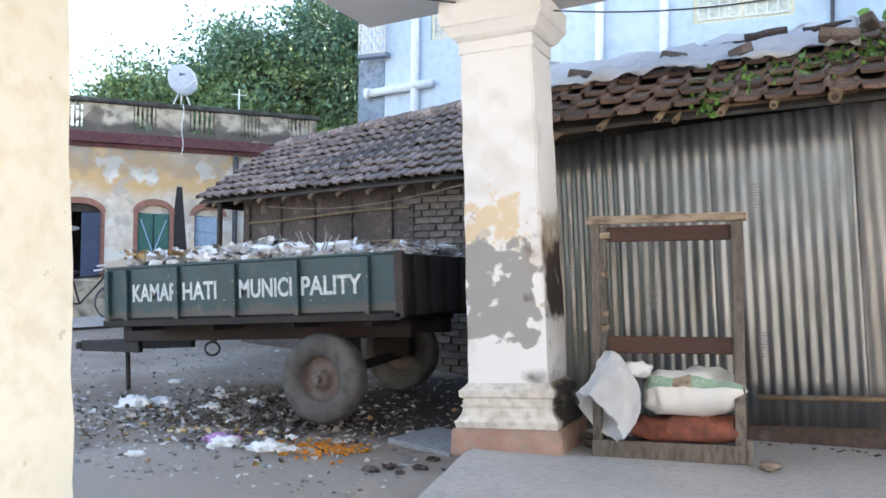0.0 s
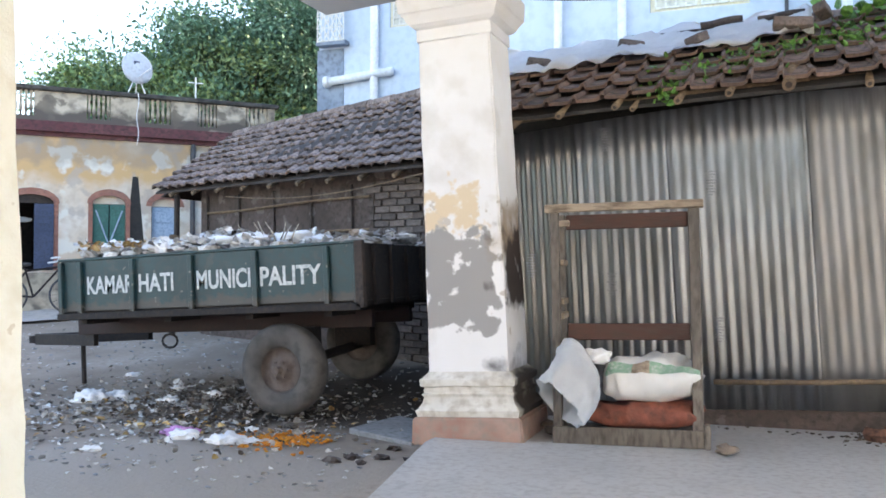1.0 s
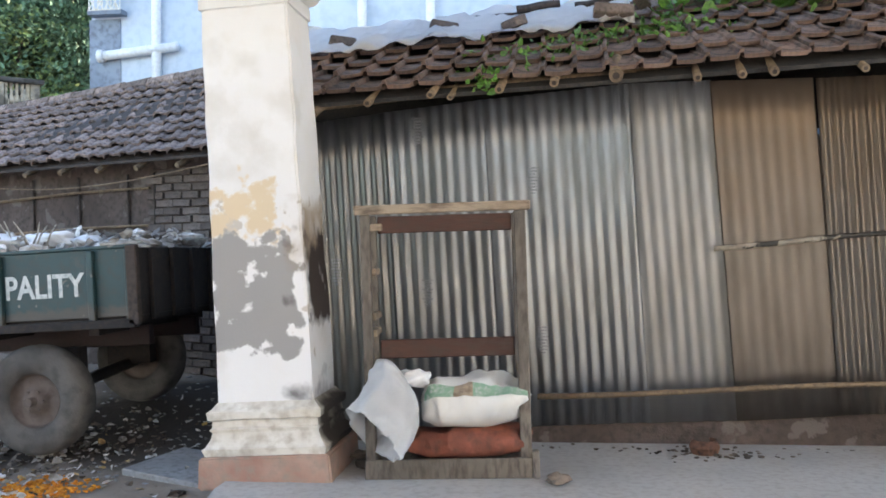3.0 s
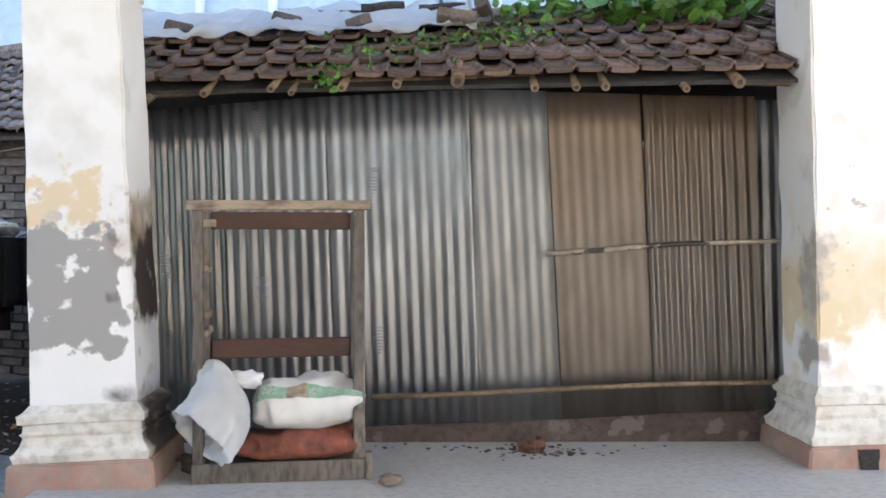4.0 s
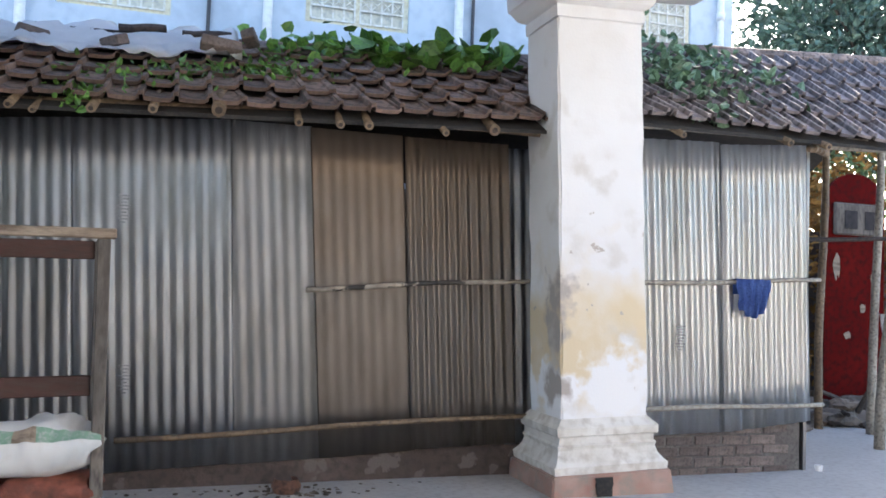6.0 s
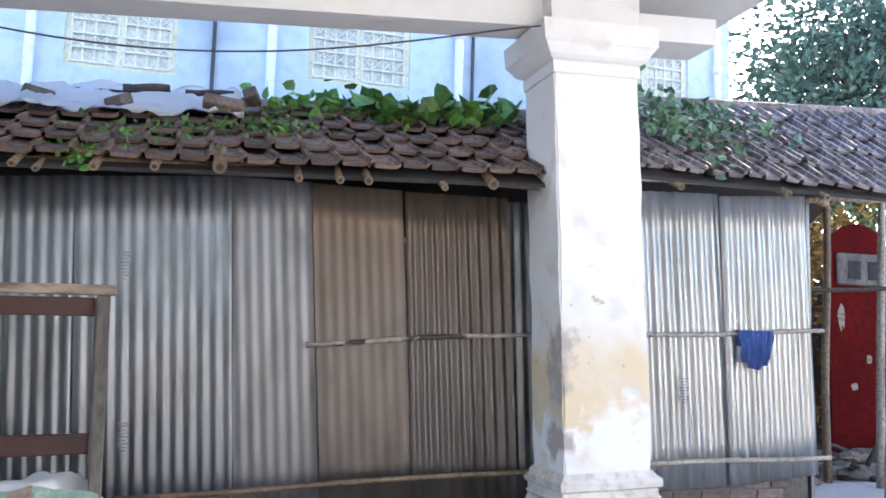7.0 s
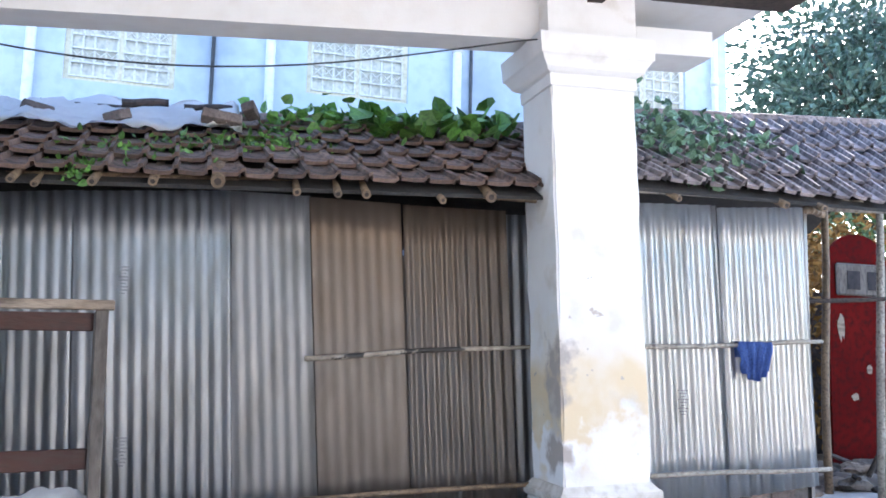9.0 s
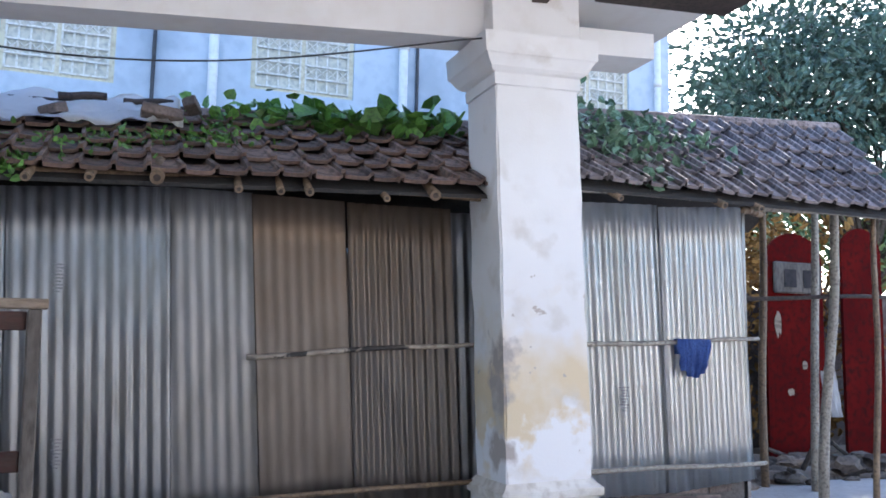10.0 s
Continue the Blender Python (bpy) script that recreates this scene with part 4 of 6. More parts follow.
# ---- the refuse trailer ----
def trailer():
    t = empty("refuse_trailer", pose(-4.61, 6.45, 0.02, 0, -3.0, 0.0), "dark green tipping refuse trailer, heaped with rubbish, standing on its prop", "trailer")
    L, W, z0, z1 = 1.64, 0.92, 0.75, 1.28
    def side(name, y, mat, label=""):
        bm = bmesh.new()
        box(bm, -L, L, y - 0.012, y + 0.012, z0 + 0.04, z1, 0.004)
        return part(name, bm, mat, t, label)
    near = side("side_panel", -W, green_paint, "dark green painted side with white lettering")
    side("side_panel", W, green_paint)
    for x in (-L, L):
        bm = bmesh.new()
        box(bm, x - 0.015, x + 0.015, -W + 0.014, W - 0.014, z0 + 0.04, z1, 0.004)
        part("end_panel", bm, green_paint if x < 0 else dark_steel, t)
    bm = bmesh.new()
    box(bm, -L, L, -W + 0.014, W - 0.014, z0, z0 + 0.038)
    part("bed_floor", bm, dark_steel, t)
    # ribs, top rim and bottom rail on the near side
    for x in (-1.62, -1.38, -0.75, -0.08, 0.61, 1.33, 1.62):
        bm = bmesh.new()
        box(bm, x - 0.024, x + 0.024, -W - 0.055, -W - 0.012, z0 + 0.02, z1 - 0.01, 0.005)
        part("rib", bm, green_paint, t)
    for s, nm in ((-1, "near"), (1, "far")):
        bm = bmesh.new()
        box(bm, -L - 0.02, L + 0.02, s * W - 0.028, s * W + 0.028, z1, z1 + 0.025, 0.006)
        part("top_rim", bm, green_paint, t)
        bm = bmesh.new()
        box(bm, -L - 0.02, L + 0.02, s * (W + 0.02) - 0.04, s * (W + 0.02) + 0.04, z0 - 0.04, z0 + 0.022, 0.005)
        part("bottom_rail", bm, dark_steel, t, "dented grey lower rail")
    for y in (-0.7, -0.35, 0.0, 0.35, 0.7):
        bm = bmesh.new()
        box(bm, L + 0.017, L + 0.05, y - 0.03, y + 0.03, z0, z1, 0.004)
        part("tail_rib", bm, dark_steel, t)
    for y in (-W - 0.03, W + 0.03):
        bm = bmesh.new()
        box(bm, L - 0.03, L + 0.05, y - 0.03, y + 0.03, z0 - 0.02, z1 + 0.02, 0.006)
        part("corner_post", bm, wood_dark, t)
    # chassis
    for y in (-0.42, 0.42):
        bm = bmesh.new()
        box(bm, -1.9, 1.5, y - 0.04, y + 0.04, 0.54, 0.7, 0.006)
        part("chassis_beam", bm, maroon_steel, t)
    for x in (-1.4, -0.4, 0.5, 1.3):
        bm = bmesh.new()
        box(bm, x - 0.04, x + 0.04, -0.9, 0.9, 0.66, 0.745, 0.004)
        part("cross_member", bm, dark_steel, t)
    for y0 in (-0.42, 0.42):
        bm = bmesh.new()
        box(bm, -2.95, -1.7, -0.035, 0.035, 0.42, 0.54, 0.006)
        for v in bm.verts:
            s = (-1.7 - v.co.x) / 1.25
            v.co.y += y0 * (1 - s)
        part("drawbar", bm, dark_steel, t, "grey steel drawbar")
    bm = bmesh.new()
    rod(bm, (-2.98, 0, 0.44), (-2.98, 0, 0.52), 0.06, 0.06, 14)
    part("tow_eye", bm, dark_steel, t)
    bm = bmesh.new()
    rod(bm, (-2.28, 0.0, -0.26), (-2.28, 0.0, 0.6), 0.026, 0.026, 10)
    box(bm, -2.36, -2.2, -0.07, 0.07, -0.27, -0.25)
    part("prop_stand", bm, dark_steel, t, "steel prop under the drawbar")
    bm = bmesh.new()
    pts = [(-0.62 + 0.09 * math.sin(a), -0.6, 0.53 - 0.12 * (1 - math.cos(a)) * 0.55) for a in [i * math.pi / 6 for i in range(-6, 7)]]
    tube(bm, pts, 0.012)
    part("hose", bm, dark_steel, t, "sagging black hose loop")
    bm = bmesh.new()
    rod(bm, (0.78, -0.85, 0.2), (0.78, 0.82, 0.32), 0.05, 0.05, 12)
    box(bm, 0.6, 1.0, -0.62, -0.5, 0.2, 0.56)
    box(bm, 0.6, 1.0, 0.5, 0.62, 0.3, 0.56)
    part("axle", bm, dark_steel, t)
    tyre = [(0.2, -0.07), (0.22, -0.1), (0.3, -0.115), (0.37, -0.11), (0.395, -0.085), (0.408, -0.04), (0.41, 0.0), (0.408, 0.04), (0.395, 0.085), (0.37, 0.11), (0.3, 0.115), (0.22, 0.1), (0.2, 0.07)]
    rim = [(0.2, -0.075), (0.195, -0.06), (0.185, -0.03), (0.12, -0.045), (0.1, -0.05), (0.085, -0.08), (0.05, -0.1), (0.002, -0.1)]
    for y, z in ((-0.79, 0.2), (0.78, 0.33)):
        w = empty("wheel", pose(0.78, y, z))
        w.parent = t
        bm = bmesh.new()
        tyre_ring(bm, tyre, 48)
        part("tyre", bm, rubber, w, "worn dusty tyre", smooth=True)
        bm = bmesh.new()
        tyre_ring(bm, rim, 32)
        part("rim", bm, rim_mat, w, "rusty pressed-steel rim", smooth=True)
        bm = bmesh.new()
        for k in range(6):
            a = k * math.tau / 6
            rod(bm, (math.cos(a) * 0.075, -0.075, math.sin(a) * 0.075), (math.cos(a) * 0.075, -0.1, math.sin(a) * 0.075), 0.012, 0.012, 6)
        rod(bm, (0, -0.09, 0), (0, -0.16, 0), 0.04, 0.032, 12)
        part("hub", bm, rim_mat, w)
    # lettering, one word piece on each panel
    for text, x, wd in (("KAMAR", -1.31, 0.56), ("HATI", -0.69, 0.4), ("MUNICI", -0.03, 0.58), ("PALITY", 0.65, 0.62)):
        cu = bpy.data.curves.new("lettering", "FONT")
        cu.body, cu.size, cu.extrude, cu.offset = text, 0.235, 0.001, 0.0055
        tmp = bpy.data.objects.new("tmp", cu)
        me = bpy.data.meshes.new_from_object(tmp)
        bpy.data.objects.remove(tmp)
        xs = [v.co.x for v in me.vertices]
        k = wd / (max(xs) - min(xs))
        lo = min(xs)
        for v in me.vertices:
            v.co.x = (v.co.x - lo) * k
        me.materials.clear()
        me.materials.append(letter_white)
        ob = new("lettering", me)
        ob.parent = t
        ob.matrix_basis = pose(x, -W - 0.0165, 0.955, 90, 0, 0)
        ob["label"] = "white painted letters reading " + text
    return t


trailer()


def rubbish_load():
    rnd = random.Random(11)
    m = pose(-4.61, 6.45, 0.02, 0, -3.0, 0)
    bm = bmesh.new()
    for i in range(420):
        x, y = rnd.uniform(-1.58, 1.58), rnd.uniform(-0.86, 0.86)
        high = 1.3 + 0.12 * noise.noise(Vector((x * 1.5, y * 1.5, 2))) + 0.1 * (1 - (y / 0.9) ** 2) - 0.06 * (x > 0.5)
        s = rnd.uniform(0.03, 0.1)
        lumps(bm, m @ Vector((x, y, high + rnd.uniform(-0.03, 0.03))), (s * 1.5, s, s * 0.6), i, 0.7, 1)
    bmesh.ops.create_cube(bm, size=1.0, matrix=m @ Matrix.Translation((0, 0, 1.03)) @ Matrix.Diagonal((3.2, 1.78, 0.36, 1)))
    tagged(part("rubbish_heap", bm, trash_mix), "heap of mixed household rubbish filling the trailer", "rubbish", kind="stuff")
    for i in range(46):
        x, y = rnd.uniform(-1.5, 0.7), rnd.uniform(-0.84, 0.4)
        bm = bmesh.new()
        s = rnd.uniform(0.06, 0.13)
        lumps(bm, m @ Vector((x, y, 1.36 + rnd.uniform(-0.03, 0.06))), (s * 1.4, s, s * 0.62), i + 50, 0.75, 3, 2.0)
        orange = i in (7, 8)
        tagged(part("refuse_bag", bm, orange_bit if orange else plastic_white, smooth=True), "orange scrap of plastic on the rubbish" if orange else "torn white plastic bag on the rubbish", "bag", "bags on the trailer")
    for n, x0, x1, mt, lab in ((800, -1.55, 0.7, scrap_white, "torn white scraps over the heap"), (260, -1.55, -0.5, scrap_warm, "yellow-brown scraps over the heap"), (420, -0.3, 1.55, trash_mix, "grey scraps over the heap"), (110, -1.5, 1.5, trash_dark, "dark scraps over the heap")):
        pts = []
        for _ in range(n):
            x, y = rnd.uniform(x0, x1), rnd.uniform(-0.9, 0.8)
            high = 1.34 + 0.12 * noise.noise(Vector((x * 1.5, y * 1.5, 2))) + 0.08 * (1 - (y / 0.9) ** 2) - 0.08 * (x > 0.6)
            pts.append(m @ Vector((x, y, high + rnd.uniform(0, 0.06))))
        tagged(leaf_cloud("torn_scraps", pts, 0.075, mt, None, n, 0.1, 1.1, 0.45), lab, "rubbish", kind="stuff")
    for i in range(9):
        bm = bmesh.new()
        x = rnd.uniform(0.25, 0.85)
        a = rnd.uniform(-0.16, 0.16)
        rod(bm, m @ Vector((x, -0.6, 1.28)), m @ Vector((x + a, -0.62, 1.28 + rnd.uniform(0.15, 0.28))), 0.012, 0.004, 5, 0.01, 3)
        tagged(part("dry_stalk", bm, bamboo_grey), "pale dry stalk sticking out of the rubbish", "stalk", "stalks in the rubbish")


rubbish_load()


def yard_litter():
    rnd = random.Random(21)
    def gz(x, y):
        return ground_z(x, y) + 0.03 * noise.noise(Vector((x * 0.8, y * 0.8, 0))) + 0.015 * noise.noise(Vector((x * 2.3, y * 2.3, 4))) - 0.02
    # crumbled dark heap and scattered bits
    for n, cx, cy, sx, sy, size, mt, lift, lab in ((1300, -4.75, 5.8, 0.95, 0.6, 0.05, trash_dark, 0.1, "dark sodden scraps heaped on the earth"), (500, -4.8, 5.7, 0.9, 0.55, 0.07, trash_mix, 0.08, "grey paper scraps among the rubbish"),
                                                   (330, -5.2, 5.4, 1.3, 0.7, 0.07, scrap_white, 0.02, "white paper scraps strewn on the earth"), (130, -4.6, 5.3, 0.8, 0.5, 0.06, scrap_warm, 0.03, "yellow-brown scraps strewn on the earth")):
        pts = []
        while len(pts) < n:
            x, y = rnd.gauss(cx, sx), rnd.gauss(cy, sy)
            if x < -2.5 and y > 3.4:
                pts.append((x, y, gz(x, y) + 0.012 + rnd.random() * lift * max(0.1, 1 - math.hypot(x - cx, y - cy))))
        tagged(leaf_cloud("strewn_scraps", pts, size, mt, None, n, 0.0, 0.9, 0.3), lab, "rubbish", kind="stuff")
    pts = []
    for _ in range(2200):
        x, y = rnd.uniform(-11, -2.3), 3.6 + rnd.random() ** 1.3 * 8
        pts.append((x, y, gz(x, y) + 0.015))
    tagged(leaf_cloud("fine_litter", pts, 0.05, trash_mix, None, 5, 0.0, 0.7, 0.2), "fine litter of leaves and paper on the earth", "litter", kind="stuff")
    bm = bmesh.new()
    for i in range(420):
        x, y = rnd.uniform(-9.5, -2.4), 3.4 + rnd.random() ** 1.2 * 6.0
        s = rnd.uniform(0.006, 0.022)
        lumps(bm, (x, y, gz(x, y) + s * 0.3), (s * 1.5, s * 1.2, s * 0.6), i, 0.6, 1)
    tagged(part("pebbles", bm, stone_slab), "small pebbles and crumbs of brick on the earth", "pebbles", kind="stuff")
    bm = bmesh.new()
    for i in range(330):
        x, y = rnd.gauss(-3.45, 0.17), rnd.gauss(4.98, 0.16)
        s = rnd.uniform(0.01, 0.022)
        lumps(bm, (x, y, gz(x, y) + s * 0.6), (s, s, s * 0.6), i, 0.5, 1)
    tagged(part("marigold_heads", bm, marigold), "scattered orange marigold flowers", "flowers", kind="stuff")
    for i, (x, y, s, mt, lab) in enumerate(((-6.14, 5.8, 0.2, plastic_white, "white"), (-5.95, 5.95, 0.16, plastic_white, "white"), (-4.34, 4.85, 0.15, pink_bit, "pink-printed white"), (-4.2, 4.72, 0.14, plastic_white, "white"), (-3.8, 4.72, 0.16, plastic_white, "white"),
                                          (-3.65, 4.8, 0.1, plastic_white, "white"), (-4.55, 4.07, 0.08, plastic_white, "white"), (-5.3, 5.9, 0.12, plastic_white, "white"), (-5.0, 6.2, 0.12, plastic_white, "grey-white"), (-3.9, 5.2, 0.08, plastic_white, "white"), (-5.6, 6.4, 0.1, plastic_white, "white"), (-4.7, 5.2, 0.07, plastic_white, "white"), (-6.6, 6.9, 0.09, plastic_white, "white"))):
        bm = bmesh.new()
        lumps(bm, (x, y, gz(x, y) + s * 0.15), (s * 1.0, s * 0.75, s * 0.36), i + 3, 0.55, 4, 1.9)
        for v in bm.verts:   # sharp folds of thin film
            c = Vector((x, y, v.co.z))
            v.co = c + (v.co - c) * (1 - 0.3 * abs(noise.noise(v.co * 22)))
            v.co.z -= 0.25 * s * abs(noise.noise(v.co * 17 + Vector((3, 1, 0))))
        tagged(part("plastic_scrap", bm, mt, smooth=True), lab + " crumpled plastic bag lying on the earth", "bag", "bags on the ground")
    bm = bmesh.new()
    box(bm, -0.36, 0.36, -0.3, 0.3, 0, 0.05, 0.008)
    ob = part("stone_slab", bm, stone_slab)
    ob.matrix_world = pose(-2.62, 5.55, -0.21, 3, 2, -20)
    tagged(ob, "loose grey stone slab by the porch edge", "slab")
    for i in range(7):
        bm = bmesh.new()
        x, y = -2.35 + rnd.uniform(-0.5, 0.25), 4.75 + rnd.uniform(-0.35, 0.3)
        s = rnd.uniform(0.025, 0.05)
        lumps(bm, (x, y, gz(x, y) + s * 0.4), (s * 1.3, s, s * 0.5), i, 0.9, 2, 3.0)
        tagged(part("stone", bm, mud_wall), "dark broken stone at the porch edge", "stone", "stones at the porch edge")


yard_litter()


# ---- the tiled hut behind the trailer ----
def hut():
    ax = Vector((4.7, -1.55, 0)).normalized()
    ay = Vector((-ax.y, ax.x, 0))
    m = Matrix((ax, ay, Vector((0, 0, 1)))).transposed().to_4x4()
    m.translation = (-8.2, 9.3, 0)
    h = empty("hut", m, "low brick and mud hut with a weathered country-tile roof", "hut")
    wall = None
    for args in ((0.4, 6.4, 0.42, 0.6, -0.2, 2.35), (0.4, 0.58, 0.6, 3.9, -0.2, 2.35), (0.4, 6.4, 3.9, 4.1, -0.2, 2.35), (6.2, 6.4, 0.6, 3.9, -0.2, 2.35)):
        bm = bmesh.new()
        box(bm, *args)
        w = part("wall", bm, mud_wall, h, "dark mud-plastered and bare brick wall")
        wall = wall or w
    # bare bricks on the stretch towards the porch
    bm = bmesh.new()
    box(bm, -0.115, 0.115, -0.02, 0.02, -0.034, 0.034, 0.005)
    me = bpy.data.meshes.new("brick")
    bm.to_mesh(me)
    bm.free()
    me.materials.append(brick_mat)
    rnd = random.Random(3)
    for r in range(26):
        for c in range(9):
            x = 3.98 + c * 0.25 + 0.125 * (r % 2)
            ob = new("brick", me)
            ob.parent = wall
            ob.matrix_basis = pose(x + rnd.uniform(-0.012, 0.012), 0.405 + rnd.uniform(-0.012, 0.01), 0.12 + r * 0.083 + 0.008 * noise.noise(Vector((x * 2, r * 0.3, 0))), 0, rnd.uniform(-2.5, 2.5), rnd.uniform(-3, 3))
    for x0, x1, z0, z1, tilt in ((0.5, 3.9, 1.55, 1.6, 5), (0.6, 3.9, 1.95, 2.0, -1)):
        bm = bmesh.new()
        rod(bm, (x0, 0.39, z0), (x1, 0.39, z1 + 0.04), 0.018, 0.015, 6, 0.02, 6)
        part("wall_batten", bm, bamboo, h)
    for x in (0.55, 1.3, 2.05, 2.8, 3.55, 3.93):
        bm = bmesh.new()
        rod(bm, (x, 0.395, 0.4), (x + 0.03, 0.39, 2.2), 0.016, 0.014, 6, 0.02, 4)
        part("wall_post", bm, wood_dark, h)
    bm = bmesh.new()
    rod(bm, (0.12, 0.12, 0.0), (0.2, 0.14, 2.25), 0.05, 0.04, 8, 0.02, 4)
    part("corner_post", bm, wood_dark, h, "dark corner post under the eave")
    bm = bmesh.new()
    tube(bm, [(1.6 + 3.9 * q / 16, -0.03, 2.12 + 0.13 * q / 16 - 0.16 * math.sin(math.pi * q / 16) * (1 - 0.3 * q / 16)) for q in range(17)], 0.008)
    part("rope", bm, bamboo, h, "pale slack rope under the eave")
    for i in range(11):
        bm = bmesh.new()
        x = 0.3 + i * 0.55
        rod(bm, (x, -0.05, 2.2), (x, 2.2, 3.4), 0.03, 0.03, 6)
        part("rafter", bm, bamboo, h)


hut()
tiled_roof("roof_hut", (-8.35, 9.36, 2.28), (-2.2, 7.3, 2.32), (-8.7, 11.9, 3.46), (-2.9, 9.2, 3.5), 0.215, 9, "rounded", tile_old,
           "uneven grey-brown country tile roof of the hut", 5, 0.024, (0.5, 2.2, -1.2))
bm = bmesh.new()
tri = [(-8.3, 9.4, 2.2), (-8.65, 11.85, 3.4), (-8.0, 13.4, 2.2)]
vs = [bm.verts.new(p) for p in tri] + [bm.verts.new((p[0] + 0.06, p[1], p[2])) for p in tri]
for f in ((0, 1, 2), (5, 4, 3), (0, 3, 4, 1), (1, 4, 5, 2), (2, 5, 3, 0)):
    bm.faces.new([vs[i] for i in f])
tagged(part("wall_gable", bm, mud_wall), "mud gable of the hut", "wall", kind="structure")
for i in range(12):
    u = i / 12
    a = Vector((-8.7, 11.9, 3.5)).lerp(Vector((-2.9, 9.2, 3.54)), u)
    b = Vector((-8.7, 11.9, 3.5)).lerp(Vector((-2.9, 9.2, 3.54)), u + 0.09)
    bm = bmesh.new()
    rod(bm, a, b, 0.085, 0.1, 8)
    tagged(part("hut_ridge_tile", bm, tile_old), "pale weathered ridge tile on the hut", "tile", "hut ridge tiles")


# ---- the old ochre house ----
def ochre_house():
    a, b = Vector((-12.72, 10.9, 0)), Vector((-9.52, 14.3, 0))
    ax = (b - a).normalized()
    ay = Vector((-ax.y, ax.x, 0))
    m = Matrix((ax, ay, Vector((0, 0, 1)))).transposed().to_4x4()
    m.translation = a
    h = empty("old_house", m, "old one-storey ochre house with peeling limewash and a balustraded roof", "house")
    # wall in strips round its openings: door, green window, blue window
    holes = [(-0.15, 0.6, 1.1, 2.5), (1.27, 1.86, 1.35, 2.52), (2.33, 2.85, 1.35, 2.5)]
    rows, x = [], -7.0
    for x0, x1, z0, z1 in holes:
        rows += [(x, x0, 0, 0.35, 0.0, 3.6), (x0, x1, 0, 0.35, 0.0, z0), (x0, x1, 0, 0.35, z1, 3.6)]
        x = x1
    rows += [(x, 4.75, 0, 0.35, 0.0, 3.6), (4.4, 4.75, 0.35, 7.0, 0.0, 3.6)]
    blocks("wall", rows, ochre_wall, h, "ochre limewash peeling to grey plaster")
    bm = bmesh.new()
    box(bm, -7.0, 4.4, 1.6, 1.7, 0.0, 3.6)
    part("inner_wall", bm, dark_room, h)
    bm = bmesh.new()
    box(bm, -7.0, 4.75, 0.0, 7.0, 3.62, 3.72)
    part("flat_roof", bm, parapet_mat, h)
    rows = []
    for z0, z1, o in ((3.58, 3.66, 0.06), (3.66, 3.75, 0.16), (3.75, 3.86, 0.1)):
        rows += [(-7.0, 4.75 + o, -o, 0.0, z0, z1 - 0.002), (4.75, 4.75 + o, 0.0, 7.0, z0, z1 - 0.002)]
    blocks("cornice", rows, cornice_red, h, "dark maroon moulded cornice")
    # parapet: solid panels, baluster bays, coping
    bays = [(-4.8, -4.35), (-3.1, -2.65), (-1.4, -0.95), (-0.2, 0.24), (1.15, 1.57), (2.2, 2.68), (3.2, 3.57), (4.15, 4.6)]
    bm = bmesh.new()
    x = -7.0
    for x0, x1 in bays:
        box(bm, x, x0, 0.0, 0.14, 3.87, 4.42)
        x = x1
    box(bm, x, 4.75, 0.0, 0.14, 3.87, 4.42)
    box(bm, -7.0, 4.75, -0.02, 0.16, 3.865, 3.95)
    for y in range(0, 6):
        box(bm, 4.62, 4.76, 0.16 + y * 1.1, 0.85 + y * 1.1, 3.87, 4.42)
    part("parapet", bm, parapet_mat, h, "grimy plastered parapet panels")
    for x0, x1 in bays:
        n = 5
        for k in range(n):
            bm = bmesh.new()
            xx = x0 + (k + 0.5) * (x1 - x0) / n
            square_turning(bm, [(3.95, 0.012), (4.0, 0.0), (4.1, 0.016), (4.25, 0.002), (4.42, 0.012)], 0.03, 0.06)
            for v in bm.verts:
                v.co += Vector((xx, 0.07, 0))
            part("baluster", bm, parapet_mat, h)
    bm = bmesh.new()
    box(bm, -7.0, 4.82, -0.07, 0.21, 4.425, 4.51, 0.015)
    box(bm, 4.58, 4.82, 0.22, 7.0, 4.425, 4.51, 0.015)
    part("coping", bm, parapet_dark, h, "blackened coping stones")
    # arches, joinery
    for (x0, x1, z0, z1), kind in zip(holes, ("door", "green", "blue")):
        xm, half = (x0 + x1) / 2, (x1 - x0) / 2
        bm = bmesh.new()
        n = 10
        for r0, y0, y1 in ((0.0, -0.02, 0.1),):
            inner = [(xm + (half + 0.0) * math.cos(t), z1 - 0.16 + 0.16 * math.sin(t)) for t in [math.pi * i / n for i in range(n + 1)]]
            outer = [(xm + (half + 0.1) * math.cos(t), z1 - 0.16 + 0.28 * math.sin(t)) for t in [math.pi * i / n for i in range(n + 1)]]
            rows = [[bm.verts.new((px, yy, pz)) for px, pz in line] for line in (inner, outer) for yy in (y0, y1)]
            for i in range(n):
                for p, q in ((0, 2), (2, 3), (3, 1), (1, 0)):
                    bm.faces.new((rows[p][i], rows[p][i + 1], rows[q][i + 1], rows[q][i]))
        part("arch", bm, arch_red, h, "red brick arch over the opening")
        for xx in (x0 - 0.08, x1):
            bm = bmesh.new()
            box(bm, xx, xx + 0.08, -0.015, 0.05, z0, z1 - 0.16)
            part("jamb", bm, arch_red if kind != "blue" else ochre_wall, h)
        bm = bmesh.new()
        box(bm, x0, x1, 0.06, 0.16, z1 - 0.16, z1 - 0.001)
        part("lunette", bm, wood_dark if kind == "door" else ochre_wall, h)
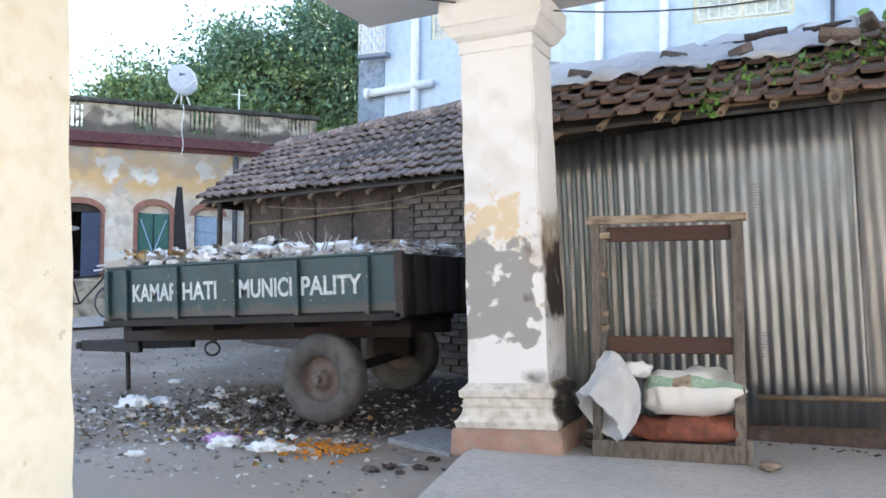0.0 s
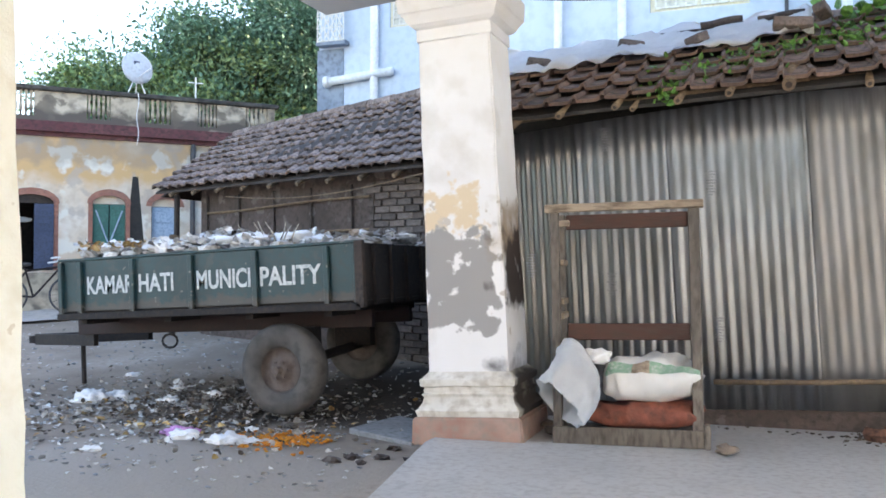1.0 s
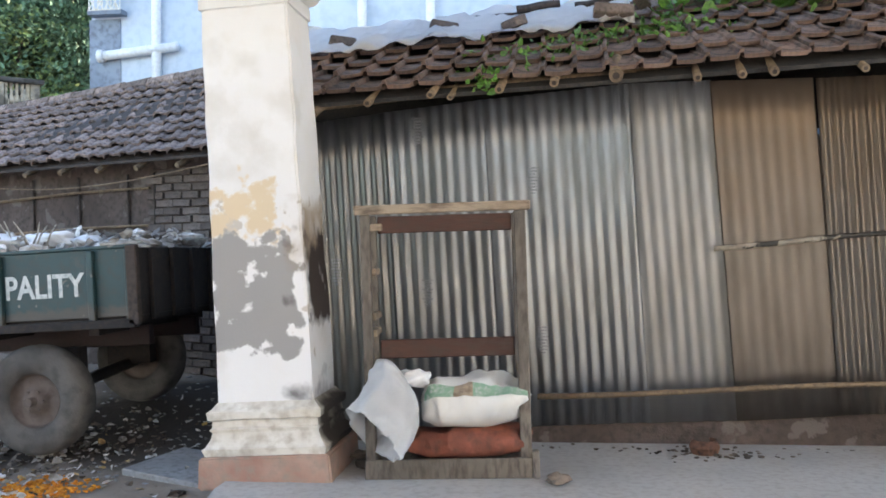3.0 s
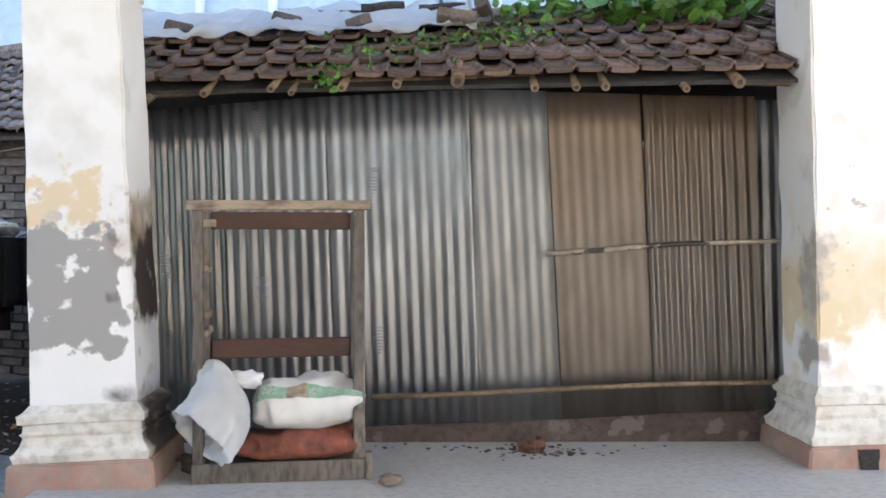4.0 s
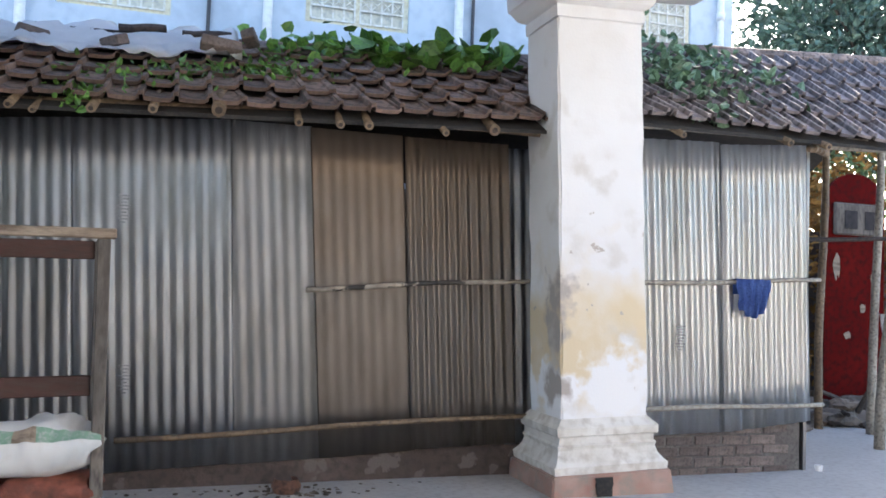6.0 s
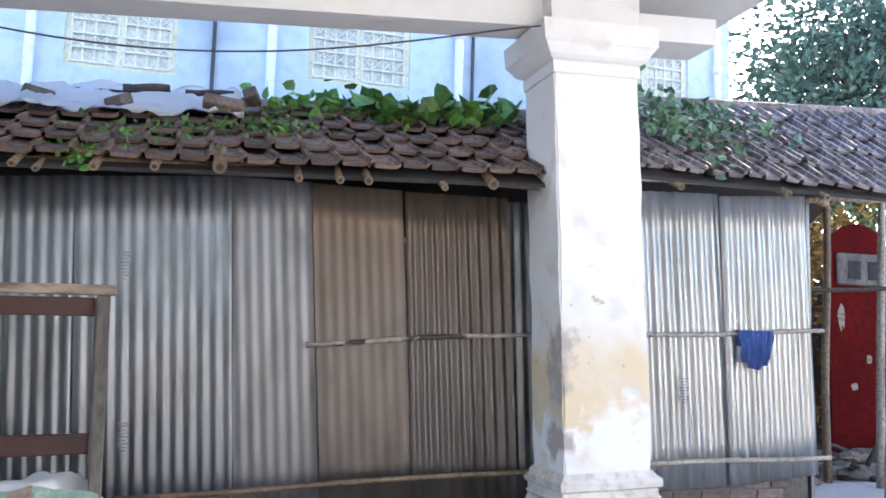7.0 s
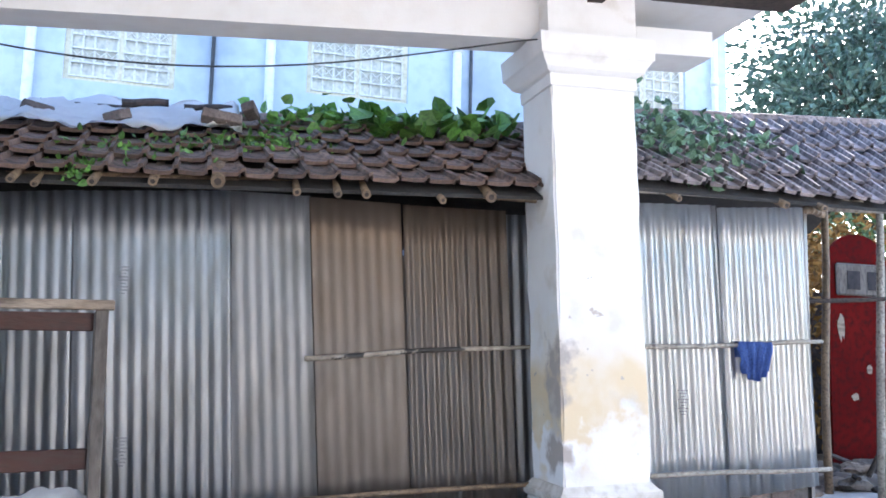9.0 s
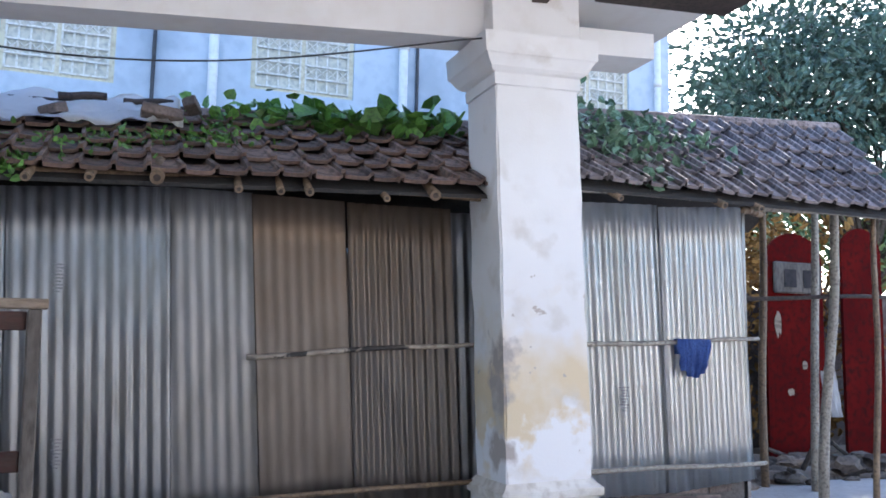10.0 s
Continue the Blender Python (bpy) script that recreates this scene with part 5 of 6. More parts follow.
        if kind == "door":
            bm = bmesh.new()
            box(bm, 0.27, 0.6, -0.06, -0.02, z0 + 0.01, z1 - 0.18, 0.006)
            for z in (1.25, 1.6, 1.95):
                box(bm, 0.32, 0.55, -0.072, -0.06, z, z + 0.25, 0.004)
            part("door_leaf", bm, door_navy, h, "open navy-blue panelled door leaf")
            bm = bmesh.new()
            lumps(bm, (0.02, 0.5, 2.05), (0.22, 0.05, 0.05), 3, 0.5, 2)
            part("hanging_cloth", bm, plastic_white, h, "pale cloth on a line inside")
        elif kind == "green":
            for k, (u0, u1) in enumerate(((x0, xm - 0.004), (xm + 0.004, x1))):
                bm = bmesh.new()
                box(bm, u0 + 0.01, u1 - 0.004, 0.06, 0.09, z0, z1 - 0.17, 0.004)
                sh = part("shutter", bm, shutter_green, h, "green louvred shutter leaf")
                blocks("slat", [(u0 + 0.04, u1 - 0.03, 0.035, 0.06, z0 + 0.05 + r * 0.07, z0 + 0.08 + r * 0.07) for r in range(14)], shutter_green, sh)
                bm = bmesh.new()
                s = -1 if k == 0 else 1
                rod(bm, (xm + s * 0.02, 0.03, z0 + 0.28), (xm + s * 0.24, 0.03, z1 - 0.28), 0.016, 0.016, 6)
                part("diagonal_bar", bm, shutter_blue, sh)
        else:
            bm = bmesh.new()
            box(bm, x0 + 0.02, x1 - 0.02, 0.06, 0.1, z0, z1 - 0.17, 0.004)
            for r in range(3):
                box(bm, x0 + 0.06, x1 - 0.06, 0.045, 0.06, z0 + 0.08 + r * 0.3, z0 + 0.32 + r * 0.3, 0.004)
            part("shutter", bm, shutter_blue, h, "pale blue closed shutter")
    bm = bmesh.new()
    box(bm, -7.0, 4.75, -0.35, 0.0, 0.0, 1.05, 0.02)
    part("plinth_ledge", bm, parapet_mat, h)
    bm = bmesh.new()
    rod(bm, (3.1, -0.06, 0.2), (3.1, -0.06, 3.58), 0.05, 0.05, 8)
    part("downpipe", bm, black_pipe, h)
    bm = bmesh.new()
    n = 12
    vs = [bm.verts.new((2.03 + (0.05 + 0.13 * (1 - i / n)) * s + 0.02 * noise.noise(Vector((i, s, 0))), -0.004, 1.5 + 1.4 * i / n)) for i in range(n + 1) for s in (-1, 1)]
    for i in range(n):
        bm.faces.new((vs[2 * i], vs[2 * i + 1], vs[2 * i + 3], vs[2 * i + 2]))
    part("soot_streak", bm, soot_and_shade, h, "black damp streak on the wall")
    # satellite dish on the coping, cable down the wall
    d = empty("satellite_dish", m @ pose(2.04, 0.05, 4.51), "small grey satellite dish on the roof parapet", "dish")
    bm = bmesh.new()
    rings = []
    for i in range(7):
        r = 0.3 * i / 6
        rings.append([bm.verts.new((r * math.cos(k * math.tau / 24), -0.1 + 0.9 * r * r, r * 1.1 * math.sin(k * math.tau / 24))) for k in range(24)])
    for p, q in zip(rings, rings[1:]):
        for k in range(24):
            bm.faces.new((p[k], p[(k + 1) % 24], q[(k + 1) % 24], q[k]))
    bmesh.ops.remove_doubles(bm, verts=bm.verts, dist=0.001)
    bmesh.ops.solidify(bm, geom=list(bm.faces), thickness=0.012)
    ob = part("reflector", bm, dish_mat, d, smooth=True)
    ob.matrix_basis = pose(0.0, 0.0, 0.5, -14, 0, 14)
    bm = bmesh.new()
    box(bm, -0.06, 0.06, -0.004, 0.0, 0.06, 0.13)
    badge = part("badge", bm, door_navy, d, "dark blue badge shape")
    badge.matrix_basis = pose(0.0, -0.11, 0.5, -14, 0, 14)
    for s in (-0.16, 0.0, 0.16):
        bm = bmesh.new()
        rod(bm, (s, -0.05 if s else 0.1, 0.0), (0, 0.0, 0.42), 0.014, 0.014, 6)
        part("leg", bm, pvc, d)
    bm = bmesh.new()
    rod(bm, (0, -0.05, 0.3), (0.2, -0.45, 0.42), 0.012, 0.012, 6)
    part("feed_arm", bm, pvc, d)
    bm = bmesh.new()
    tube(bm, [(2.04 + 0.02 * math.sin(q), -0.19, 4.5 - q * 0.1) for q in range(11)], 0.008)
    part("dish_cable", bm, pvc, h)
    # aerial mast
    bm = bmesh.new()
    rod(bm, m @ Vector((3.2, 0.3, 4.4)), m @ Vector((3.2, 0.3, 5.0)), 0.018, 0.015, 6)
    rod(bm, m @ Vector((3.05, 0.3, 4.88)), m @ Vector((3.35, 0.3, 4.88)), 0.01, 0.01, 5)
    tagged(part("aerial_mast", bm, pvc), "thin aerial mast on the roof", "aerial")
    # bicycle against the ledge
    bk = empty("bicycle", m @ pose(0.35, -0.75, 0.33, -8, 0, 4), "old black roadster bicycle leaning on the house ledge", "bicycle")
    for cx in (-0.5, 0.5):
        bm = bmesh.new()
        ring = [(0.315, -0.02), (0.335, 0.0), (0.315, 0.02), (0.3, 0.0), (0.315, -0.02)]
        tyre_ring(bm, ring, 32)
        for v in bm.verts:
            v.co += Vector((cx, 0, 0.33))
        for k in range(14):
            an = k * math.tau / 14
            rod(bm, (cx, 0, 0.33), (cx + 0.3 * math.cos(an), 0, 0.33 + 0.3 * math.sin(an)), 0.003, 0.003, 4)
        part("wheel", bm, black_pipe, bk)
    bm = bmesh.new()
    for p, q in (((-0.5, 0, 0.33), (-0.08, 0, 0.3)), ((-0.08, 0, 0.3), (-0.22, 0, 0.82)), ((-0.5, 0, 0.33), (-0.2, 0, 0.75)), ((-0.08, 0, 0.3), (0.34, 0, 0.8)), ((-0.2, 0, 0.76), (0.34, 0, 0.84)), ((0.5, 0, 0.33), (0.33, 0, 0.92))):
        rod(bm, p, q, 0.018, 0.018, 7)
    part("frame", bm, maroon_steel, bk)
    bm = bmesh.new()
    rod(bm, (0.33, -0.27, 0.97), (0.33, 0.27, 0.97), 0.013, 0.013, 7)
    rod(bm, (0.33, -0.27, 0.97), (0.18, -0.29, 0.95), 0.016, 0.016, 7)
    rod(bm, (0.33, 0.27, 0.97), (0.18, 0.29, 0.95), 0.016, 0.016, 7)
    part("handlebar", bm, pvc, bk)
    bm = bmesh.new()
    lumps(bm, (-0.23, 0, 0.88), (0.14, 0.08, 0.04), 2, 0.15, 2)
    part("saddle", bm, black_pipe, bk, smooth=True)


ochre_house()


# ---- the pale blue building ----
def blue_building():
    Y, YW = 8.6, 13.5   # the main front, and the wing set back behind the hut
    k = (YW + 1.0) / (Y + 1.0)

    def wx(x):
        return 0.47 + (x - 0.47) * k

    def wz(z):
        return 1.0 + (z - 1.0) * k
    b = empty("blue_building", pose(0, 0, 0), "pale blue painted two-storey building with white pipes and cream windows", "building")
    wins = [(-1.04, 0.0, 3.98, 5.5), (1.32, 2.42, 4.1, 5.6), (4.75, 5.87, 4.3, 5.7)]
    far = [(wx(-4.12), wx(-3.35), wz(4.05), wz(5.2))]
    for x, xe, y, openings, z1, nm in ((-2.9, 6.45, Y, wins, 7.4, "wall"), (wx(-5.1), wx(-2.6), YW, far, wz(7.0), "wing_wall")):
        rows, left = [], x
        for x0, x1, z0, zt in openings:
            rows += [(x, x0, y, y + 0.25, 0.3, z1), (x0, x1, y, y + 0.25, 0.3, z0), (x0, x1, y, y + 0.25, zt, z1)]
            x = x1
        rows += [(x, xe, y, y + 0.25, 0.3, z1), (left, left + 0.25, y + 0.25, y + 8, 0.3, z1), (xe - 0.25, xe, y + 0.25, y + 8, 0.3, z1)]
        blocks(nm, rows, blue_wall_mat, b, "pale blue painted wall with dark damp streaks")
        bm = bmesh.new()
        box(bm, left - 0.1, xe + 0.1, y - 0.1, y + 8.0, z1 + 0.002, z1 + 0.15)
        part("roof_slab", bm, blue_grey, b)
        bm = bmesh.new()
        box(bm, left + 0.26, xe - 0.26, y + 1.2, y + 1.3, 0.3, z1 - 0.01)
        part("inner_wall", bm, dark_room, b)
    for y, (x0, x1, z0, z1) in [(Y, q) for q in wins] + [(YW, q) for q in far]:
        w = empty("window", pose(x0, y + 0.06, z0))
        w.parent = b
        W, H = x1 - x0, z1 - z0
        bm = bmesh.new()
        for a in (0, W / 2 - 0.03, W - 0.06):
            box(bm, a, a + 0.06, -0.02, 0.05, 0, H)
        for z in (0, H - 0.05):
            box(bm, 0.061, W / 2 - 0.031, -0.018, 0.05, z, z + 0.05)
            box(bm, W / 2 + 0.031, W - 0.061, -0.018, 0.05, z, z + 0.05)
        part("window_frame", bm, cream_frame, w, "cream painted window frame")
        bm = bmesh.new()
        for half in (0.06, W / 2 + 0.03):
            ww = W / 2 - 0.09
            nx, nz = 4, max(4, int(H / 0.14))
            for i in range(nx + 1):
                xx = half + ww * i / nx
                box(bm, xx - 0.01, xx + 0.01, -0.03, -0.02, 0.05, H - 0.05)
            for j in range(nz + 1):
                z = 0.05 + (H - 0.1) * j / nz
                box(bm, half, half + ww, -0.041, -0.031, z - 0.01, z + 0.01)
                if j < nz and j % 2:
                    for i in range(nx):
                        cx, cz = half + ww * (i + 0.5) / nx, z + (H - 0.1) / nz / 2
                        rod(bm, (cx - 0.05, -0.026, cz - 0.05), (cx + 0.05, -0.026, cz + 0.05), 0.006, 0.006, 4)
                        rod(bm, (cx - 0.05, -0.026, cz + 0.05), (cx + 0.05, -0.026, cz - 0.05), 0.006, 0.006, 4)
        part("grille", bm, grille_white, w, "cream patterned window grille")
        for half in (0.06, W / 2 + 0.03):
            bm = bmesh.new()
            box(bm, half, half + W / 2 - 0.09, 0.0, 0.008, 0.05, H - 0.05)
            part("pane", bm, pane_pale, w, "pale frosted pane")
    for x, y, r in ((wx(-4.3), YW, .08), (-2.05, Y, .05), (-1.33, Y, .05), (0.93, Y, .05), (2.95, Y, .05), (6.22, Y, .04)):
        bm = bmesh.new()
        rod(bm, (x, y - 0.09, 0.4), (x, y - 0.09, 7.4 if y == Y else wz(7.0)), r, r, 12)
        for z in (1.5, 3.1, 4.7, 6.3):
            rod(bm, (x, y - 0.09, z), (x, y - 0.09, z + 0.1), r * 1.25, r * 1.25, 12)
        part("drain_pipe", bm, pvc, b, "white plastic drain pipe", smooth=True)
    bm = bmesh.new()
    rod(bm, (wx(-4.95), YW - 0.1, wz(3.43)), (wx(-4.05), YW - 0.1, wz(3.5)), 0.08, 0.08, 12)
    rod(bm, (wx(-4.98), YW - 0.1, wz(3.43)), (wx(-4.92), YW - 0.1, wz(3.43)), 0.11, 0.11, 12)
    part("branch_pipe", bm, pvc, b, "white plastic branch pipe", smooth=True)
    for x in (0.36, 3.13):
        bm = bmesh.new()
        rod(bm, (x, Y - 0.03, 3.0), (x, Y - 0.03, 7.3), 0.019, 0.019, 8)
        part("cable_pipe", bm, black_pipe, b)
    bm = bmesh.new()
    rod(bm, (3.13, Y - 0.06, 3.98), (3.75, Y - 0.08, 3.9), 0.022, 0.022, 8)
    rod(bm, (3.75, Y - 0.08, 3.9), (3.78, Y - 0.08, 3.7), 0.022, 0.022, 8)
    part("cable_pipe", bm, black_pipe, b)
    bm = bmesh.new()
    box(bm, wx(-5.12), wx(-4.75), YW - 0.022, YW - 0.002, 0.4, wz(3.85))
    part("damp_render", bm, blue_grey, b, "grey damp render low on the wall")
    # caged balcony opening at the building's end
    g = empty("balcony_grille", pose(wx(-5.0), YW - 0.24, wz(3.92)) @ Matrix.Diagonal((k, 1, k, 1)), "cream wrought-iron balcony cage", "grille")
    bm = bmesh.new()
    box(bm, -0.06, 0.34, 0.0, 0.2, -0.05, 0.0)
    part("ledge", bm, blue_grey, g)
    bm = bmesh.new()
    for i in range(8):
        x = -0.04 + i * 0.052
        rod(bm, (x, 0.0, 0.0), (x, 0.0, 1.5), 0.008, 0.008, 5)
    for j in range(10):
        z = j * 0.16
        rod(bm, (-0.05, 0.0, z), (0.33, 0.0, z), 0.008, 0.008, 5)
        for i in range(4):
            cx = 0.0 + i * 0.09
            rod(bm, (cx - 0.04, -0.004, z), (cx + 0.04, -0.004, z + 0.15), 0.009, 0.009, 4)
            rod(bm, (cx + 0.04, -0.004, z), (cx - 0.04, -0.004, z + 0.15), 0.009, 0.009, 4)
    part("lattice", bm, grille_white, g)


blue_building()


# ---- plants ----
def tree(place, height, crown, clumps, per, leaf, mat, label, seed, trunk_r=0.25, mat2=None):
    """A tapered trunk, limbs to every clump, and a crown of single leaves gathered in uneven clumps."""
    t = empty("tree", pose(*place), label, "tree")
    rnd = random.Random(seed)
    nr = np.random.RandomState(seed)
    bm = bmesh.new()
    fork = height * 0.4
    rod(bm, (0, 0, -0.3), (0.15, 0.1, fork), trunk_r, trunk_r * 0.65, 10, 0.12, 6, 0, seed)
    spots, spots2 = [], []
    cx, cy, cz = crown
    for i in range(clumps):
        a, e = rnd.uniform(0, math.tau), rnd.uniform(-0.5, 1.0)
        r = rnd.uniform(0.55, 1.0)
        c = Vector((math.cos(a) * cx * r * math.cos(e), math.sin(a) * cy * r * math.cos(e), height * 0.66 + cz * math.sin(e) * r))
        if i % 2 == 0:
            rod(bm, (0.15, 0.1, fork * rnd.uniform(0.7, 1.0)), c, trunk_r * 0.3, 0.02, 6, 0.15, 4, 0, i)
        size = rnd.uniform(0.1, 0.22) * min(cx, cz)
        pts = nr.normal(size=(per, 3)) * [size * 1.25, size * 1.25, size * 0.6] + np.array(c)
        (spots2 if mat2 and rnd.random() < 0.3 else spots).append(pts)
    part("trunk", bm, bark, t, smooth=True)
    leaf_cloud("crown", np.concatenate(spots), leaf, mat, t, seed)
    if spots2:
        leaf_cloud("crown", np.concatenate(spots2), leaf, mat2, t, seed + 1)
    return t


tree((-15.3, 20.9, 0.3), 8.9, (2.8, 2.4, 2.9), 62, 620, 0.15, leaf_tree, "large dark green leafy tree behind the house", 31, 0.4, leaf_sun)
tree((-18.3, 20.3, 0.3), 8.2, (3.0, 2.4, 2.3), 54, 520, 0.14, leaf_sun, "lighter green spreading tree behind the house", 32, 0.35, leaf_tree)
tree((-12.9, 22.4, 0.3), 10.0, (2.6, 2.4, 3.5), 66, 620, 0.15, leaf_tree, "dark green tree beside the blue building", 33, 0.35)
tree((12.0, 11.0, 0.0), 8.2, (3.0, 2.2, 3.0), 52, 420, 0.14, leaf_far, "tall broad-leaved tree beyond the shed", 34, 0.16)
tree((12.5, 13.0, 0.0), 5.6, (2.6, 2.4, 2.2), 40, 200, 0.15, leaf_sun, "sunlit yellow-green tree in the far yard", 35, 0.15, leaf_tree)
tree((9.6, 12.5, 0.0), 4.2, (1.8, 1.6, 1.6), 30, 150, 0.16, rust_leaf, "shrubby tree with dry rust-coloured leaves", 36, 0.12)


def creeper():
    rnd = random.Random(8)
    def roof_at(x, y):
        if x < 3.2:
            u = (x + 2.4) / 5.6
            e, r = 2.315 + 0.25 * u, 3.06 + 0.37 * u
            return e + (r - e) * (y - 5.36) / 1.59
        u = (x - 3.2) / 3.3
        e, r = 2.64, 3.62 + 0.24 * u
        return e + (r - e) * (y - 5.24) / 1.61
    def spread(n, cx, cy, sx, sy, lift):
        out = []
        for _ in range(n):
            x, y = rnd.gauss(cx, sx), min(max(rnd.gauss(cy, sy), 5.28), 7.0)
            out.append((x, y, roof_at(x, y) + 0.04 + abs(rnd.gauss(0, lift))))
        return out
    a = spread(90, 1.15, 6.75, 0.22, 0.12, 0.1) + spread(60, 1.6, 6.8, 0.3, 0.1, 0.06)
    ob = leaf_cloud("creeper", a, 0.1, leaf_a, None, 1, 0.0, 1.1, 0.7)
    tagged(ob, "bright green creeper with broad leaves along the ridge", "creeper", kind="stuff")
    b = []
    for k in range(110):
        x = 1.45 + 1.4 * rnd.random()
        y = 6.55 + rnd.gauss(0, 0.12)
        b.append((x, y, roof_at(x, y) + 0.1 + rnd.random() * 0.14))
    ob = leaf_cloud("creeper", b, 0.17, leaf_a, None, 2, 0.0, 1.2, 0.6)
    tagged(ob, "large glossy green gourd leaves on the roof", "creeper", kind="stuff")
    c = spread(240, 0.35, 6.1, 0.42, 0.12, 0.03) + spread(90, -0.3, 5.75, 0.2, 0.14, 0.03) + spread(40, -0.47, 5.45, 0.06, 0.06, 0.02) + spread(110, 0.75, 6.3, 0.15, 0.15, 0.05)
    for k in range(14):
        c.append((rnd.gauss(-0.5, 0.06), 5.32, 2.48 - rnd.random() * 0.1))
    ob = leaf_cloud("creeper", c, 0.058, leaf_a, None, 3, 0.1, 0.7)
    tagged(ob, "small-leaved green vine trailing over the tiles", "creeper", kind="stuff")
    d = spread(170, 4.05, 6.35, 0.25, 0.25, 0.12) + spread(150, 4.0, 5.85, 0.14, 0.22, 0.07) + spread(120, 4.75, 6.2, 0.25, 0.25, 0.05)
    for k in range(14):
        d.append((rnd.gauss(3.98, 0.05), 5.3, 2.78 - rnd.random() * 0.08))
    ob = leaf_cloud("creeper", d, 0.1, leaf_pale, None, 4, 0.1, 0.75)
    tagged(ob, "pale green creeper spilling down the tiles", "creeper", kind="stuff")


creeper()


# ---- things on the shed roof ----
def roof_things():
    bm = bmesh.new()
    nx, ny = 60, 14
    grid = []
    for j in range(ny + 1):
        row = []
        for i in range(nx + 1):
            x = -2.2 + 2.75 * i / nx
            y = 6.2 + 0.78 * j / ny + 0.05 * noise.noise(Vector((x * 2, j, 0)))
            u = (x + 2.4) / 5.6
            e, r = 2.315 + 0.25 * u, 3.06 + 0.37 * u
            z = e + (r - e) * (y - 5.36) / 1.59 + 0.125 + 0.12 * abs(noise.noise(Vector((x * 3, y * 7, 1)))) + 0.045 * noise.noise(Vector((x * 9, y * 14, 3)))
            row.append(bm.verts.new((x, y, z)))
        grid.append(row)
    for p, q in zip(grid, grid[1:]):
        for i in range(nx):
            bm.faces.new((p[i], p[i + 1], q[i + 1], q[i]))
    bmesh.ops.solidify(bm, geom=list(bm.faces), thickness=0.004)
    tagged(part("plastic_sheet", bm, plastic_white, smooth=True), "wrinkled white plastic sheet laid over the ridge", "sheet")
    for i, (x, y, z, s, tz) in enumerate(((-0.92, 6.6, 3.12, 1.0, 20), (0.4, 6.25, 3.1, 1.3, 4), (0.62, 6.5, 3.25, 0.9, 70), (-0.35, 6.4, 3.08, 0.8, 130), (-1.7, 6.4, 2.98, 0.9, 15), (1.9, 6.5, 3.17, 0.8, 40))):
        bm = bmesh.new()
        box(bm, -0.12 * s, 0.12 * s, -0.055, 0.055, -0.035, 0.045, 0.01)
        for v in bm.verts:
            v.co += Vector((noise.noise(v.co * 9), noise.noise(v.co * 9 + Vector((2, 0, 0))), noise.noise(v.co * 9 + Vector((0, 2, 0))))) * 0.02
        ob = part("loose_brick", bm, brick_mat)
        ob.matrix_world = pose(x, y, z, -20, 4, tz)
        tagged(ob, "loose old brick weighing down the plastic sheet", "brick", "bricks on the roof")
    for a, b, r in (((-0.95, 6.85, 3.27), (0.1, 6.85, 3.27), 0.018), ((-0.35, 6.8, 3.3), (0.0, 6.82, 3.34), 0.035), ((0.12, 6.85, 3.33), (0.5, 6.85, 3.36), 0.026)):
        bm = bmesh.new()
        rod(bm, a, b, r, r * 0.9, 8, 0.01, 4)
        tagged(part("stick", bm, wood_dark), "dark stick lying on the plastic sheet", "stick")


roof_things()
bm = bmesh.new()
pts = [Vector((-3.0, 5.0, 3.45)).lerp(Vector((2.5, 5.12, 3.6)), i / 30) - Vector((0, 0, 0.45 * math.sin(math.pi * (i / 30)) ** 1.1)) for i in range(31)]
tube(bm, pts, 0.006)
tagged(part("hanging_cable", bm, cable_mat), "thin black cable slung between the pillars", "cable")


